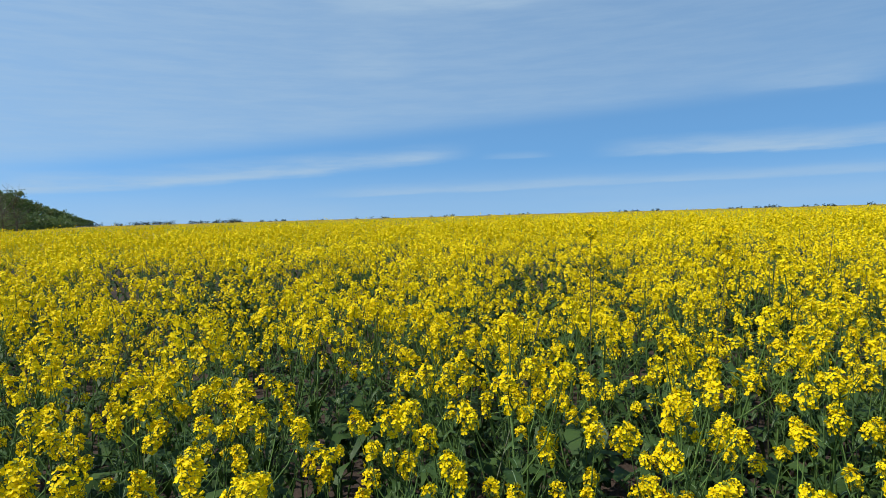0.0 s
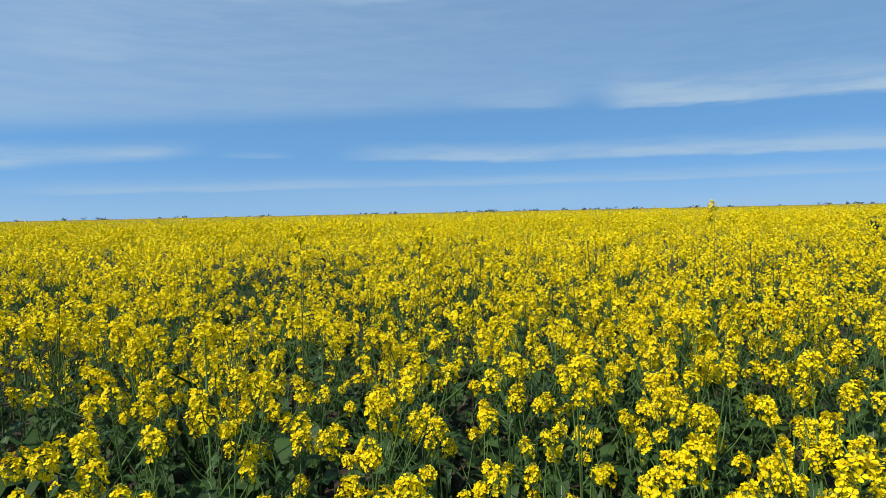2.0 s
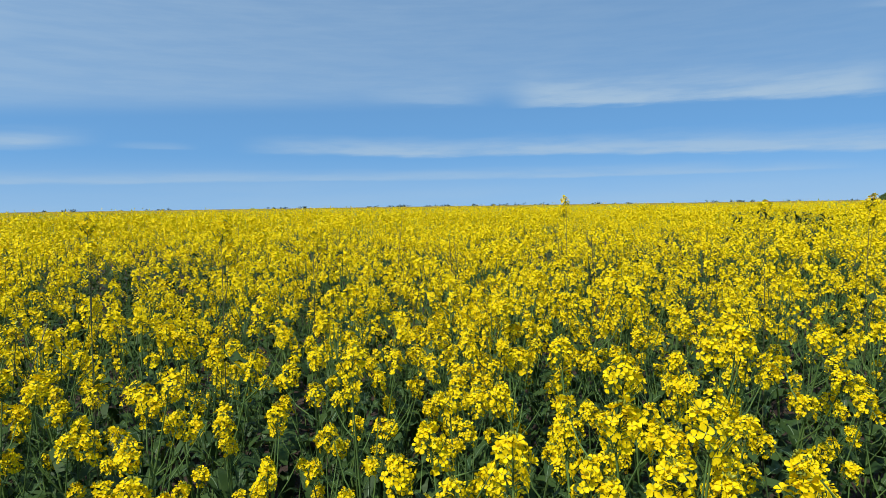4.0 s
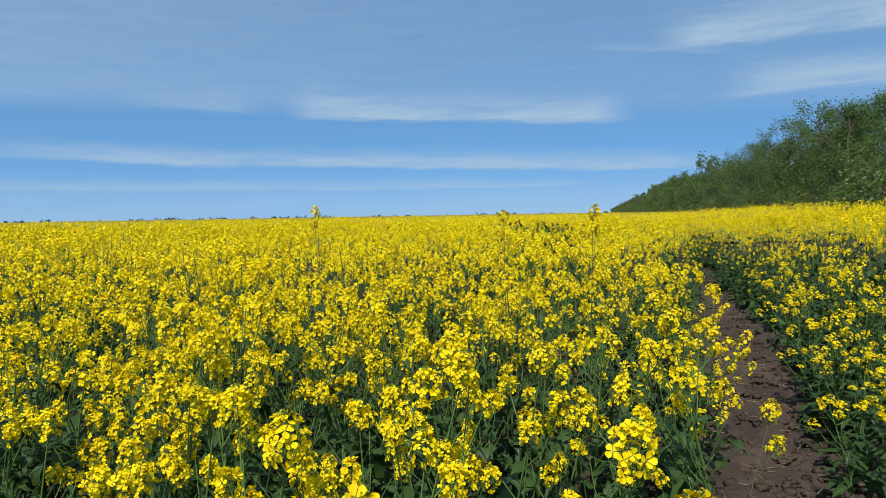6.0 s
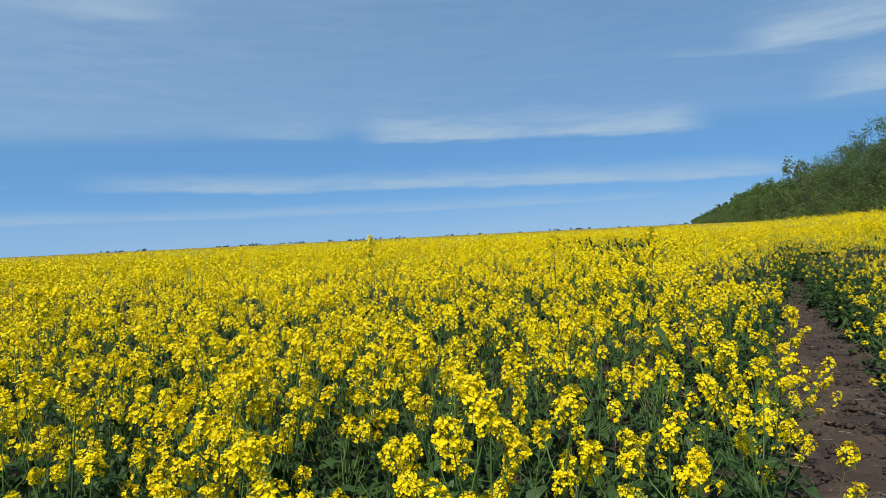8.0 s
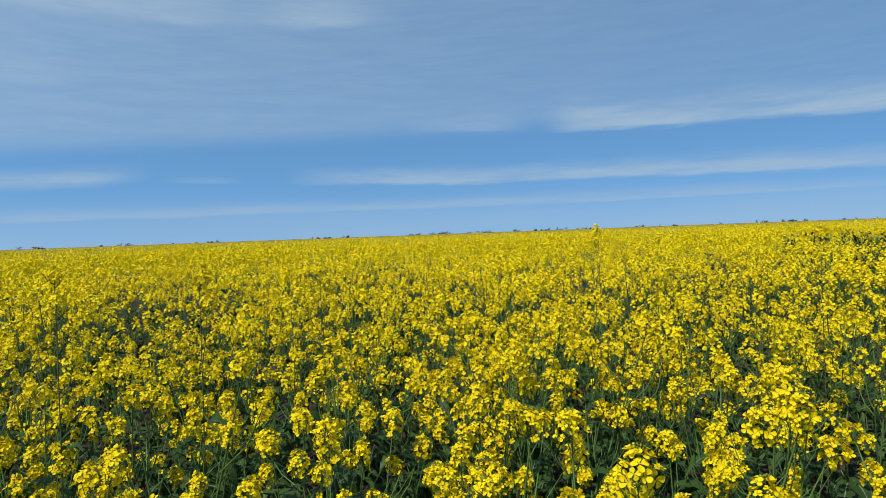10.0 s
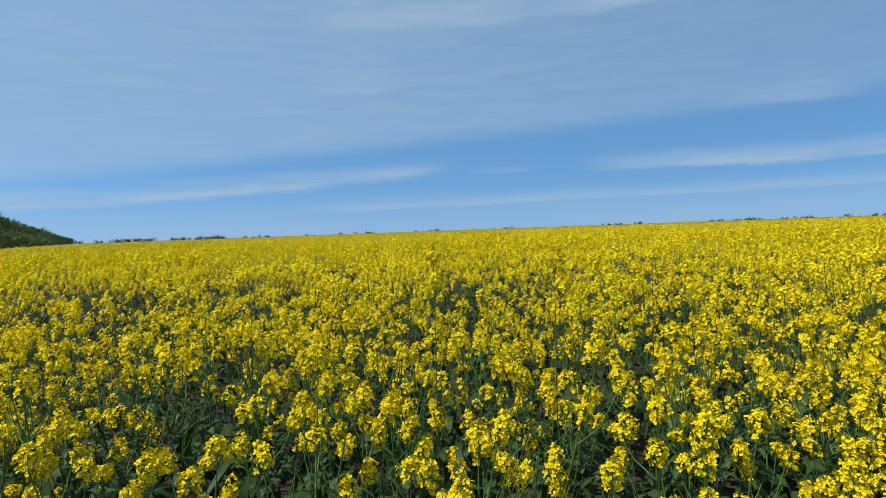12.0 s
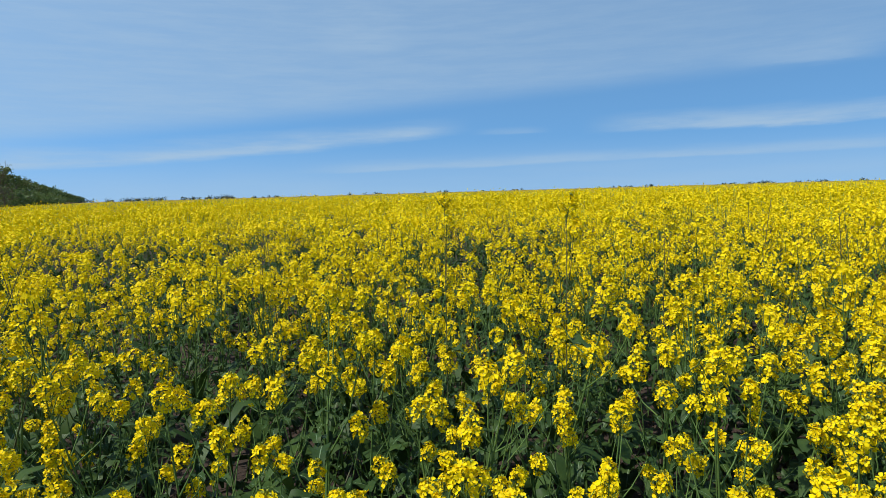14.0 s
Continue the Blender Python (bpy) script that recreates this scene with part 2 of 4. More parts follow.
def build_litter():
    """Loose clods, and dry stalks, on the bare track."""
    rng, clods, straw = np.random.default_rng(71), Heap(), Heap()
    for k in range(4300):
        along, off = rng.uniform(-3.0, 9.0), rng.normal(0, 0.26)
        x = TRACK_FROM.x + TRACK_WAY.x * along + TRACK_WAY.y * off
        y = TRACK_FROM.y + TRACK_WAY.y * along - TRACK_WAY.x * off
        if k < 3900:
            s = 0.003 + 0.020 * rng.uniform() ** 4
            box = np.array([(a, b, c) for c in (-1, 1) for a, b in ((-1, -1), (1, -1), (1, 1), (-1, 1))], float)
            box = box * rng.uniform(0.6, 1.2, (8, 1)) * s * np.array([1.2, 1.0, 0.8]) + np.array([x, y, land(x, y) + 0.035])
            clods.put(box, [(3, 2, 1, 0), (4, 5, 6, 7), (0, 1, 5, 4), (1, 2, 6, 5), (2, 3, 7, 6), (3, 0, 4, 7)], 0)
        else:
            t, n = rng.uniform(0, 6.28), rng.uniform(0.03, 0.12)
            p = np.array([x, y, land(x, y) + 0.042])
            tube(straw, [p, p + np.array([math.cos(t) * n, math.sin(t) * n, rng.uniform(0, 0.015)])], [0.0018, 0.0012], 3, 0)
    tagged(new("soil_clods", clods.mesh("soil_clods", [TRACK_SOIL], True)), "loose brown clods and crumbs of soil on the track", "soil", kind="stuff")
    tagged(new("dry_stalks", straw.mesh("dry_stalks", [STRAW])), "broken dry stalks lying on the soil track", "straw", kind="stuff")


build_ground()
build_track()

# ---------------------------------------------------------------- rapeseed


def frame_of(way):
    way = np.asarray(way, float)
    way = way / np.linalg.norm(way)
    side = np.cross(way, (0.3, 0.5, 0.81) if abs(way[2]) < 0.95 else (1.0, 0.0, 0.0))
    side /= np.linalg.norm(side)
    return way, side, np.cross(way, side)


def tube(heap, points, radii, sides, slot):
    """A tapered stalk through points."""
    points = np.asarray(points, float)
    v = []
    for k, p in enumerate(points):
        way = points[min(k + 1, len(points) - 1)] - points[max(k - 1, 0)]
        _, a, b = frame_of(way)
        for s in range(sides):
            t = 2 * math.pi * s / sides
            v.append(p + radii[k] * (a * math.cos(t) + b * math.sin(t)))
    f = [(k * sides + s, k * sides + (s + 1) % sides, (k + 1) * sides + (s + 1) % sides, (k + 1) * sides + s) for k in range(len(points) - 1) for s in range(sides)]
    heap.put(v, f, slot)


def flower(heap, rng, at, facing, size, detail):
    """Four broad petals in a cross, cupped and a little crumpled."""
    n, a, b = frame_of(facing)
    turn, cup = rng.uniform(0, math.pi), 1.1 * rng.uniform() ** 1.6 - 0.1
    for k in range(4):
        t = turn + k * math.pi / 2 + rng.uniform(-0.16, 0.16)
        d, e = a * math.cos(t) + b * math.sin(t), b * math.cos(t) - a * math.sin(t)
        lift, skew = cup + rng.uniform(-0.25, 0.25), rng.uniform(-0.12, 0.12)
        if detail > 1:
            v = [at + d * 0.06 * size + n * 0.02 * size,
                 at + d * 0.58 * size - e * 0.44 * size + n * (0.16 + lift * 0.6 + skew) * size,
                 at + d * 0.93 * size - e * 0.34 * size + n * (lift + skew) * size,
                 at + d * 0.93 * size + e * 0.34 * size + n * (lift - skew) * size,
                 at + d * 0.58 * size + e * 0.44 * size + n * (0.16 + lift * 0.6 - skew) * size,
                 at + d * 1.03 * size + n * (lift - 0.06) * size]
            heap.put(v, [(0, 1, 2, 5), (0, 5, 3, 4)], 0)
        else:
            v = [at, at + d * 0.68 * size - e * 0.52 * size + n * (0.12 + skew) * size, at + d * size + n * lift * size, at + d * 0.68 * size + e * 0.52 * size + n * (0.12 - skew) * size]
            heap.put(v, [(0, 1, 2, 3)], 0)
    if detail > 1:
        c = at + n * 0.14 * size
        heap.put([c - a * 0.14 * size, c - b * 0.14 * size, c + a * 0.14 * size, c + b * 0.14 * size], [(0, 1, 2, 3)], 1)


def bud(heap, at, way, size):
    n, a, b = frame_of(way)
    r = size * 0.42
    ring = [at + n * size * 0.45 + r * (a * math.cos(t) + b * math.sin(t)) for t in (0, 1.571, 3.1416, 4.712)]
    heap.put([at, *ring, at + n * size], [(0, 1, 5, 2), (0, 2, 5, 3), (0, 3, 5, 4), (0, 4, 5, 1)], 1)


def raceme(rng, detail, tall=1.0):
    """One flower head: buds in the middle of a dome of open flowers, looser flowers and thin pods below; its foot at the origin. Slots: petal, bud, stalk."""
    heap = Heap()
    length, dome = rng.uniform(0.036, 0.085) * tall, rng.uniform(0.016, 0.026)
    lean = np.array([rng.uniform(-0.2, 0.2), rng.uniform(-0.2, 0.2), 1.0])
    lean /= np.linalg.norm(lean)
    count = int({2: rng.integers(24, 36), 1: rng.integers(15, 20)}[detail] * (0.6 + length / 0.19))
    tube(heap, [(0, 0, 0), lean * length * 0.5, lean * length], [0.0019, 0.0016, 0.0012], 3, 2)
    for k in range(count):
        u = (k + rng.uniform(0.1, 0.9)) / count
        spin = k * 2.4 + rng.uniform(-0.5, 0.5)
        out = np.array([math.cos(spin), math.sin(spin), 0.0])
        wide = dome * min(1.0, 0.25 + 1.9 * u) * rng.uniform(0.75, 1.15) * (1.0 if u < 0.75 else 0.85)
        high = length * (1.02 - 0.85 * u ** 1.35) + (0.012 if u < 0.3 else 0.0) * (0.3 - u)
        at = lean * high + out * wide
        if u > 0.72 and rng.uniform() < 0.45:
            at = at - lean * rng.uniform(0.0, 0.03)
        if detail > 1 and u > 0.35:
            tube(heap, [lean * max(0.0, high - 0.014), at], [0.0008, 0.0007], 3, 2)
        face = out * (0.25 + 1.0 * u) + np.array([0, 0, 1.15 - 0.95 * u]) + rng.normal(0, 0.36, 3)
        flower(heap, rng, at, face, rng.uniform(0.0072, 0.0115) * (1.0 if detail > 1 else 1.12), detail)
    for k in range(9 if detail > 1 else 4):
        spin, u = k * 2.4, k / 9
        way = np.array([math.cos(spin) * (1 - u), math.sin(spin) * (1 - u), 0.5 + u])
        bud(heap, lean * length * 1.02 + way / np.linalg.norm(way) * 0.006, way, rng.uniform(0.006, 0.009))
    if detail > 1:
        for k in range(rng.integers(3, 8)):
            spin = rng.uniform(0, 6.28)
            root = lean * length * rng.uniform(-0.35, 0.2)
            way = np.array([math.cos(spin), math.sin(spin), 0.7])
            tube(heap, [root, root + way * 0.018, root + way * 0.03 + np.array([0, 0, 0.014])], [0.0007, 0.0012, 0.0006], 3, 2)
    return heap


def leaf_blade(rng, length, width, detail):
    """A bluish clasping leaf with wavy edges, a lighter midrib and a drooping tip; its foot at the origin, along +x. Slots: leaf, rib."""
    heap = Heap()
    steps = 8 if detail > 1 else 2
    droop, rise = rng.uniform(0.3, 1.1), rng.uniform(0.2, 0.8)
    waves, fold = rng.uniform(0, 6.28), rng.uniform(0.05, 0.50)
    cols = (-1.0, -0.05, 0.05, 1.0) if detail > 1 else (-1.0, 1.0)
    v, lobes = [], rng.uniform(0.14, 0.34)
    for k in range(steps + 1):
        u = k / steps
        w = width * (0.25 + 1.35 * u - 1.55 * u * u) * (1 + lobes * math.sin(u * 19 + waves))
        w = max(w, 0.006 * width / 0.05)
        x = length * u * (1 - 0.15 * droop * u)
        z = length * (rise * u - droop * u * u)
        for c in cols:
            wave = 0.20 * width * math.sin(u * 13 + waves + c * 2) * abs(c)
            v.append((x, c * w, z + abs(c) * w * fold + wave))
    n = len(cols)
    f = [(k * n + c, k * n + c + 1, (k + 1) * n + c + 1, (k + 1) * n + c) for k in range(steps) for c in range(n - 1)]
    m = [1 if (n == 4 and c == 1) else 0 for k in range(steps) for c in range(n - 1)]
    heap.put(v, f, m)
    return heap


def turned(v, m):
    m = np.array(m)
    return v @ m[:3, :3].T + m[:3, 3]


def plant_shape(rng, height, heads, detail, straight=False):
    """The layout of one plant: stalk lines, and the poses of its heads and leaves."""
    bow = rng.normal(0, 0.055, 2) * (0.15 if straight else 1.0)
    top = np.array([bow[0], bow[1], height - 0.10])
    main = [np.array([0, 0, -0.03]), np.array([bow[0] * 0.1, bow[1] * 0.1, height * 0.4]), top]
    lines, tips = [(main, (0.0058, 0.0042, 0.0017))], [(top, (bow[0] * 0.6, bow[1] * 0.6, 1.0), 1.0)]
    for k in range(heads - 1):
        u = rng.uniform(0.46, 0.88) if not straight else rng.uniform(0.72, 0.9)
        root = np.array([bow[0] * u * u, bow[1] * u * u, (height - 0.1) * u])
        spin = k * 2.4 + rng.uniform(-0.5, 0.5)
        rise = (height - 0.1) * (1 - u) * rng.uniform(0.45, 0.98)
        reach = (rng.uniform(0.035, 0.12) + 0.12 * (0.9 - u)) * (0.4 if straight else 1.0)
        tip = root + np.array([math.cos(spin) * reach, math.sin(spin) * reach, rise])
        mid = root + np.array([math.cos(spin) * reach * 0.62, math.sin(spin) * reach * 0.62, rise * 0.42])
        lines.append(((root, mid, tip), (0.0025, 0.0020, 0.0013)))
        tips.append((tip, tuple(tip - mid), rng.uniform(0.75, 1.0)))
    for k in range(7 if detail > 1 and not straight else 0):
        u, spin = rng.uniform(0.35, 0.85), rng.uniform(0, 6.28)
        root = np.array([bow[0] * u * u, bow[1] * u * u, (height - 0.1) * u])
        out = np.array([math.cos(spin), math.sin(spin), rng.uniform(0.7, 1.6)]) * rng.uniform(0.05, 0.13)
        lines.append(((root, root + out * 0.55, root + out + np.array([0, 0, 0.02])), (0.0021, 0.0016, 0.0008)))
    leaves = []
    for k in range(rng.integers(8, 11) if detail > 1 else 6):
        u = rng.uniform(0.12, 0.70)
        leaves.append((height * u, k * 2.4 + rng.uniform(-0.5, 0.5), rng.uniform(-25, 15), rng.uniform(0.75, 1.15) * (1.25 - u)))
    for k in range(3 if detail > 1 else 0):
        u = rng.uniform(0.60, 0.84)
        leaves.append((height * u, rng.uniform(0, 6.28), rng.uniform(-50, 0), rng.uniform(0.28, 0.45)))
    return lines, tips, leaves


def tilt_to(way, spin):
    return Vector(way).to_track_quat("Z", "Y").to_matrix().to_4x4() @ Matrix.Rotation(spin, 4, "Z")


build_litter()
RNG = np.random.default_rng(11)
HEAD_MATS, LEAF_MATS = [PETAL, BUD, STALK], [LEAF, RIB]
HEAD_MESHES = [raceme(RNG, 2).mesh("flower_head", HEAD_MATS) for _ in range(9)]
PLAIN_HEADS = [raceme(RNG, 1).mesh("flower_head", HEAD_MATS) for _ in range(9)]
LEAF_MESHES = [leaf_blade(RNG, RNG.uniform(0.12, 0.23), RNG.uniform(0.042, 0.075), 2).mesh("leaf", LEAF_MATS, True) for _ in range(7)]


def rapeseed_plant(rng, height, heads, label, slender=False, shapes=None):
    """One near plant: an empty at its foot, with a branched stem, leaves and flower heads."""
    plant = new("rapeseed_plant")
    plant.empty_display_size = 0.1
    lines, tips, leaves = plant_shape(rng, height, heads, 2, slender)
    heap = Heap()
    for points, radii in lines:
        tube(heap, points, [r * (0.6 if slender else 1.0) for r in radii], 5, 0)
    part("stem", heap.mesh("stem", [DARK_STALK if slender else STALK], True), plant)
    for tip, way, size in tips:
        ob = part("flower_head", (shapes or HEAD_MESHES)[rng.integers(9)], plant)
        ob.matrix_basis = Matrix.Translation(tip) @ tilt_to(way, rng.uniform(0, 6.28)) @ Matrix.Scale(size * (0.95 if slender else 1.0), 4)
    for z, spin, pitch, size in (leaves[:2] if slender else leaves):
        ob = part("leaf", LEAF_MESHES[rng.integers(len(LEAF_MESHES))], plant)
        ob.matrix_basis = Matrix.Translation((0, 0, z)) @ Matrix.Rotation(spin, 4, "Z") @ Matrix.Rotation(radians(pitch), 4, "Y") @ Matrix.Scale(size, 4)
    return tagged(plant, label, "plant", "rapeseed plants in the field")


def plant_template(rng, detail, flowering=True):
    """A plant as arrays, for the joined crop: 2 close, 1 middling, 0 far. Slots: petal, bud, stalk, leaf."""
    heap, height = Heap(), 1.0
    lines, tips, leaves = plant_shape(rng, height, {2: 7, 1: 7, 0: 6}[detail], 1)
    if detail:
        for points, radii in lines if flowering else lines[:2]:
            tube(heap, points if detail > 1 else (points[0], points[-1]), radii if detail > 1 else (radii[0], radii[-1]), 3, 2)
    else:
        # stalk strips in bud colour, which stands in for light bounced between petals
        for k in range(3):
            t, r = rng.uniform(0, 6.28), rng.uniform(0.02, 0.11)
            foot = np.array([r * math.cos(t), r * math.sin(t), rng.uniform(0.5, 0.68)])
            side = np.array([-math.sin(t), math.cos(t), 0.0]) * rng.uniform(0.003, 0.006)
            head = foot + np.array([0, 0, rng.uniform(0.18, 0.34)])
            heap.put([foot - side, foot + side, head + side * 0.6, head - side * 0.6], [(0, 1, 2, 3)], 1)
    for tip, way, size in tips if flowering else tips[:rng.integers(0, 3)]:
        tip = np.asarray(tip)
        if detail > 1:
            v, f, m = raceme(rng, 1).arrays()
            heap.put(turned(v * size, Matrix.Translation(tip) @ tilt_to(way, 0.0)), f, m)
        else:
            count, dome, tall = (13, rng.uniform(0.018, 0.027), rng.uniform(0.04, 0.085)) if detail else (6, rng.uniform(0.022, 0.030), rng.uniform(0.07, 0.13))
            for k in range(count):
                u, t = (k + 0.5) / count, k * 2.4 + rng.uniform(-0.4, 0.4)
                out = np.array([math.cos(t), math.sin(t), 0.0])
                at = tip + out * dome * min(1.0, 0.2 + 1.6 * u) * rng.uniform(0.7, 1.15) + np.array([0, 0, 0.015 + tall * (1 - u ** 1.3)])
                _, a, b = frame_of(out * (0.3 + u) + np.array([0, 0, (1.05 if detail else 0.75) - 0.9 * u]) + rng.normal(0, 0.32, 3))
                s = rng.uniform(0.0090, 0.0138) if detail else rng.uniform(0.016, 0.023)
                n = np.cross(a, b) * s * 0.4
                heap.put([at - a * s + n, at - b * s, at + a * s + n, at + b * s], [(0, 1, 2, 3)], 0)
    if not flowering:
        leaves = leaves + [(height * rng.uniform(0.15, 1.0), rng.uniform(0, 6.28), rng.uniform(-55, 25), rng.uniform(0.45, 1.0)) for _ in range(22)]
    for z, spin, pitch, size in leaves[: (6 if flowering else 24) if detail else 2]:
        v, f, m = leaf_blade(rng, *((0.22, 0.062) if z < 0.35 * height else (0.13, 0.042)), 1).arrays()
        pose_ = Matrix.Translation((0, 0, z)) @ Matrix.Rotation(spin, 4, "Z") @ Matrix.Rotation(radians(pitch), 4, "Y") @ Matrix.Scale(size * (1.0 if detail else 1.3), 4)
        heap.put(turned(v, pose_), f, m * 0 + 3)
    return heap.arrays()


CROP_MATS = [PETAL, BUD, STALK, LEAF, DARK_STALK]
# bare or leafy openings in the crop: x, y, radius
OPENINGS = [(-1.76, 1.34, 0.24), (-0.52, 2.42, 0.22), (-0.28, 2.2, 0.16), (-1.08, 2.38, 0.18), (-0.62, 2.62, 0.20), (-1.45, 3.05, 0.2),
            (-2.75, 1.9, 0.32), (-3.75, 2.0, 0.36), (-3.0, 2.5, 0.22), (0.70, 5.1, 0.34), (0.55, 3.3, 0.22), (1.43, 3.05, 0.22), (0.65, 4.2, 0.24), (2.1, 4.3, 0.25), (1.12, 2.45, 0.2), (0.98, 3.6, 0.24), (1.65, 3.65, 0.24), (2.05, 3.3, 0.2), (1.30, 1.62, 0.2)]


def bare(off, along):
    """Whether the soil is bare here: the gap between the plants swerves and closes with distance."""
    wobble = 0.04 * math.sin(along * 2.3)
    left = np.interp(along, (-2.0, 0.0, 2.6, 3.6, 4.8, 8.0, 10.7), (-0.40, -0.36, -0.48, -0.46, -0.30, -0.26, -0.14))
    right = np.interp(along, (-2.0, -0.6, 0.4, 1.6, 4.6, 8.0, 10.7), (0.42, 0.26, 0.28, 0.46, 0.36, 0.08, 0.18))
    return -9.0 < along < 11.5 and left + wobble < off < right + wobble


def stand(x, y):
    """How high the crop stands here, and whether a plant may stand here at all."""
    off, along = track_off(x, y)
    if bare(off, along):
        return 0.0
    dx = max(0.0, 0.0 - x, x - 0.75)
    near = math.hypot(dx, y - min(0.55, max(0.0, 0.73 * x)))
    if near < 0.66:
        return 0.0
    h = 0.96 + 0.17 * noise.noise((x * 0.9, y * 0.9, 5.0)) + 0.10 * noise.noise((x * 2.6, y * 2.6, 15.0)) + 0.05 * noise.noise((x * 0.2, y * 0.2, 9.0))
    if near < 1.25 and x < 0.15:
        h *= 0.86
    if -9 < along < 14 and 0.2 <= off < 1.0:
        h *= 0.66 if off < 0.7 and along < 6.0 else 0.78
    if late_patch(x, y):
        h = min(1.02, h * 0.98) if y > 9.0 else h * 0.84
    elif leafy(x, y):
        h *= 0.62 if along > 8.0 or abs(off) < 0.5 else 0.78
    return h


def leafy(x, y):
    """Whether the crop here has not come into flower: a late patch, and the far end of the wheel track."""
    off, along = track_off(x, y)
    late = noise.noise((x * 2.7, y * 2.7, 12.0)) + 0.6 * noise.noise((x * 0.9, y * 0.9, 4.0))
    if along > 7.0 and abs(off) < 0.45:
        return late < 0.35 - 0.03 * (along - 7.0)
    if -1.1 < off < 3.2 and 0.2 < along < 13.0:
        full = ease((along - 1.8) / 2.2) * ease((12.0 - along) / 4.0) * ease((3.2 - off) / 1.4)
        if off < 0:
            full *= ease((off + 1.1) / 0.6)
        if off > 0.0:
            full = max(full, 0.62 * ease((off + 0.1) / 0.3) * ease((2.2 - off) / 1.0), 0.85 * ease((0.62 - off) / 0.12) * ease((along - 0.9) / 0.5))
        return late < -0.28 + 0.72 * full
    if ((x + 14.5) / 4.2) ** 2 + ((y - 2.4) / 1.1) ** 2 < 1 and late < 0.2:
        return True
    return late_patch(x, y)


LATE_PATCHES = ((-3.3, 5.2, 0.75), (-6.1, 3.3, 0.65), (-1.9, 7.0, 0.55), (1.6, 7.4, 0.55), (-9.0, 7.5, 1.1), (3.6, 8.6, 0.7))


def late_patch(x, y):
    """Patches as tall as the rest of the crop that are still green."""
    late = noise.noise((x * 2.7, y * 2.7, 12.0)) + 0.6 * noise.noise((x * 0.9, y * 0.9, 4.0))
    for px, py, wide in LATE_PATCHES:
        if math.hypot(x - px, (y - py) * 0.8) < wide * (0.75 + 0.6 * late):
            return True
    px, py = x - 5.4, y - 14.6
    u, w = px * 0.34 + py * 0.94, px * 0.94 - py * 0.34
    return (u / 4.5) ** 2 + ((w + 0.3 * late) / 1.1) ** 2 < 1 and late < 0.5


# plants that can be told apart: foot, height of the topmost head
MARKED = [(-0.80, 1.48, 0.86), (-0.48, 1.66, 0.86), (-0.34, 1.68, 0.89), (-0.21, 1.60, 0.80), (-0.33, 1.56, 0.76), (-0.12, 2.07, 0.95),
          (-0.96, 1.32, 1.17), (-1.17, 1.15, 0.94), (0.15, 2.11, 0.86), (0.08, 2.27, 0.98), (0.82, 1.76, 1.14), (1.60, 2.33, 1.14),
          (0.50, 1.29, 1.14), (0.11, 1.93, 0.91), (1.58, 2.20, 1.09), (0.24, 3.0, 0.98), (3.36, 3.30, 1.0), (-0.09, 1.56, 1.08),
          (0.28, 1.97, 0.99), (-0.47, 1.88, 1.15), (0.22, 2.15, 1.10), (-1.75, 1.56, 0.74), (-0.30, 1.89, 1.0), (-1.85, 1.77, 0.90),
          (0.47, 1.07, 1.13), (0.60, 1.08, 1.12), (0.33, 0.98, 1.10), (0.68, 0.97, 1.08), (0.93, 1.18, 1.13), (-0.95, 0.52, 1.0), (-1.26, 0.36, 1.0), (-0.98, 0.90, 1.02)]
MARKED_TOO = [(0.28, 3.08, 0.76), (0.22, 2.36, 1.08), (1.30, 1.97, 0.95), (1.01, 1.76, 1.11), (1.81, 2.69, 0.81), (1.29, 3.01, 1.13), (0.74, 3.02, 1.02), (0.37, 3.48, 0.94),
              (-0.50, 3.02, 1.06), (0.25, 2.17, 0.94), (-1.57, 1.47, 0.80), (-1.22, 1.67, 1.10), (-1.45, 1.63, 0.91), (-1.18, 1.78, 0.90), (-0.41, 2.30, 1.12), (-2.19, 1.13, 0.87),
              (-1.91, 1.14, 0.71), (-0.40, 2.55, 1.08), (-0.04, 2.41, 0.95), (0.39, 2.92, 0.97), (0.71, 2.98, 1.10), (0.13, 2.71, 1.05), (-1.13, 2.94, 1.10), (-0.39, 2.15, 1.04),
              (0.80, 2.35, 1.05), (0.58, 2.67, 0.86), (0.10, 2.16, 0.89), (-2.97, 1.86, 0.83),
              (-1.55, 0.62, 1.02), (-1.75, 0.42, 1.0), (-1.40, 0.80, 0.98), (-2.0, 0.75, 1.0), (-1.70, 0.95, 0.95), (-2.3, 0.55, 1.02), (-1.05, 1.55, 1.0), (-1.30, 1.35, 0.98)]
# plants that lean out over the bare track: off its middle, along it, height, lean
LEANING = [(-0.46, -0.25, 0.86, 18), (-0.48, -0.52, 0.80, 15), (-0.44, 0.05, 1.0, 6), (-0.46, -0.62, 0.55, 12), (-0.44, -0.34, 0.64, 14), (-0.5, 1.35, 0.98, 3),
           (0.46, 1.10, 0.80, -20), (0.5, 1.45, 0.84, -14), (0.58, 1.58, 0.88, -10), (0.40, 0.72, 0.70, -16), (0.5, 0.76, 0.72, -12), (0.46, 0.52, 0.62, -8), (0.56, 0.60, 0.66, -8),
           (0.48, 2.65, 0.93, -10), (0.9, 3.0, 0.95, -6), (0.72, 1.05, 0.78, -6), (0.36, 0.62, 0.5, -6)]
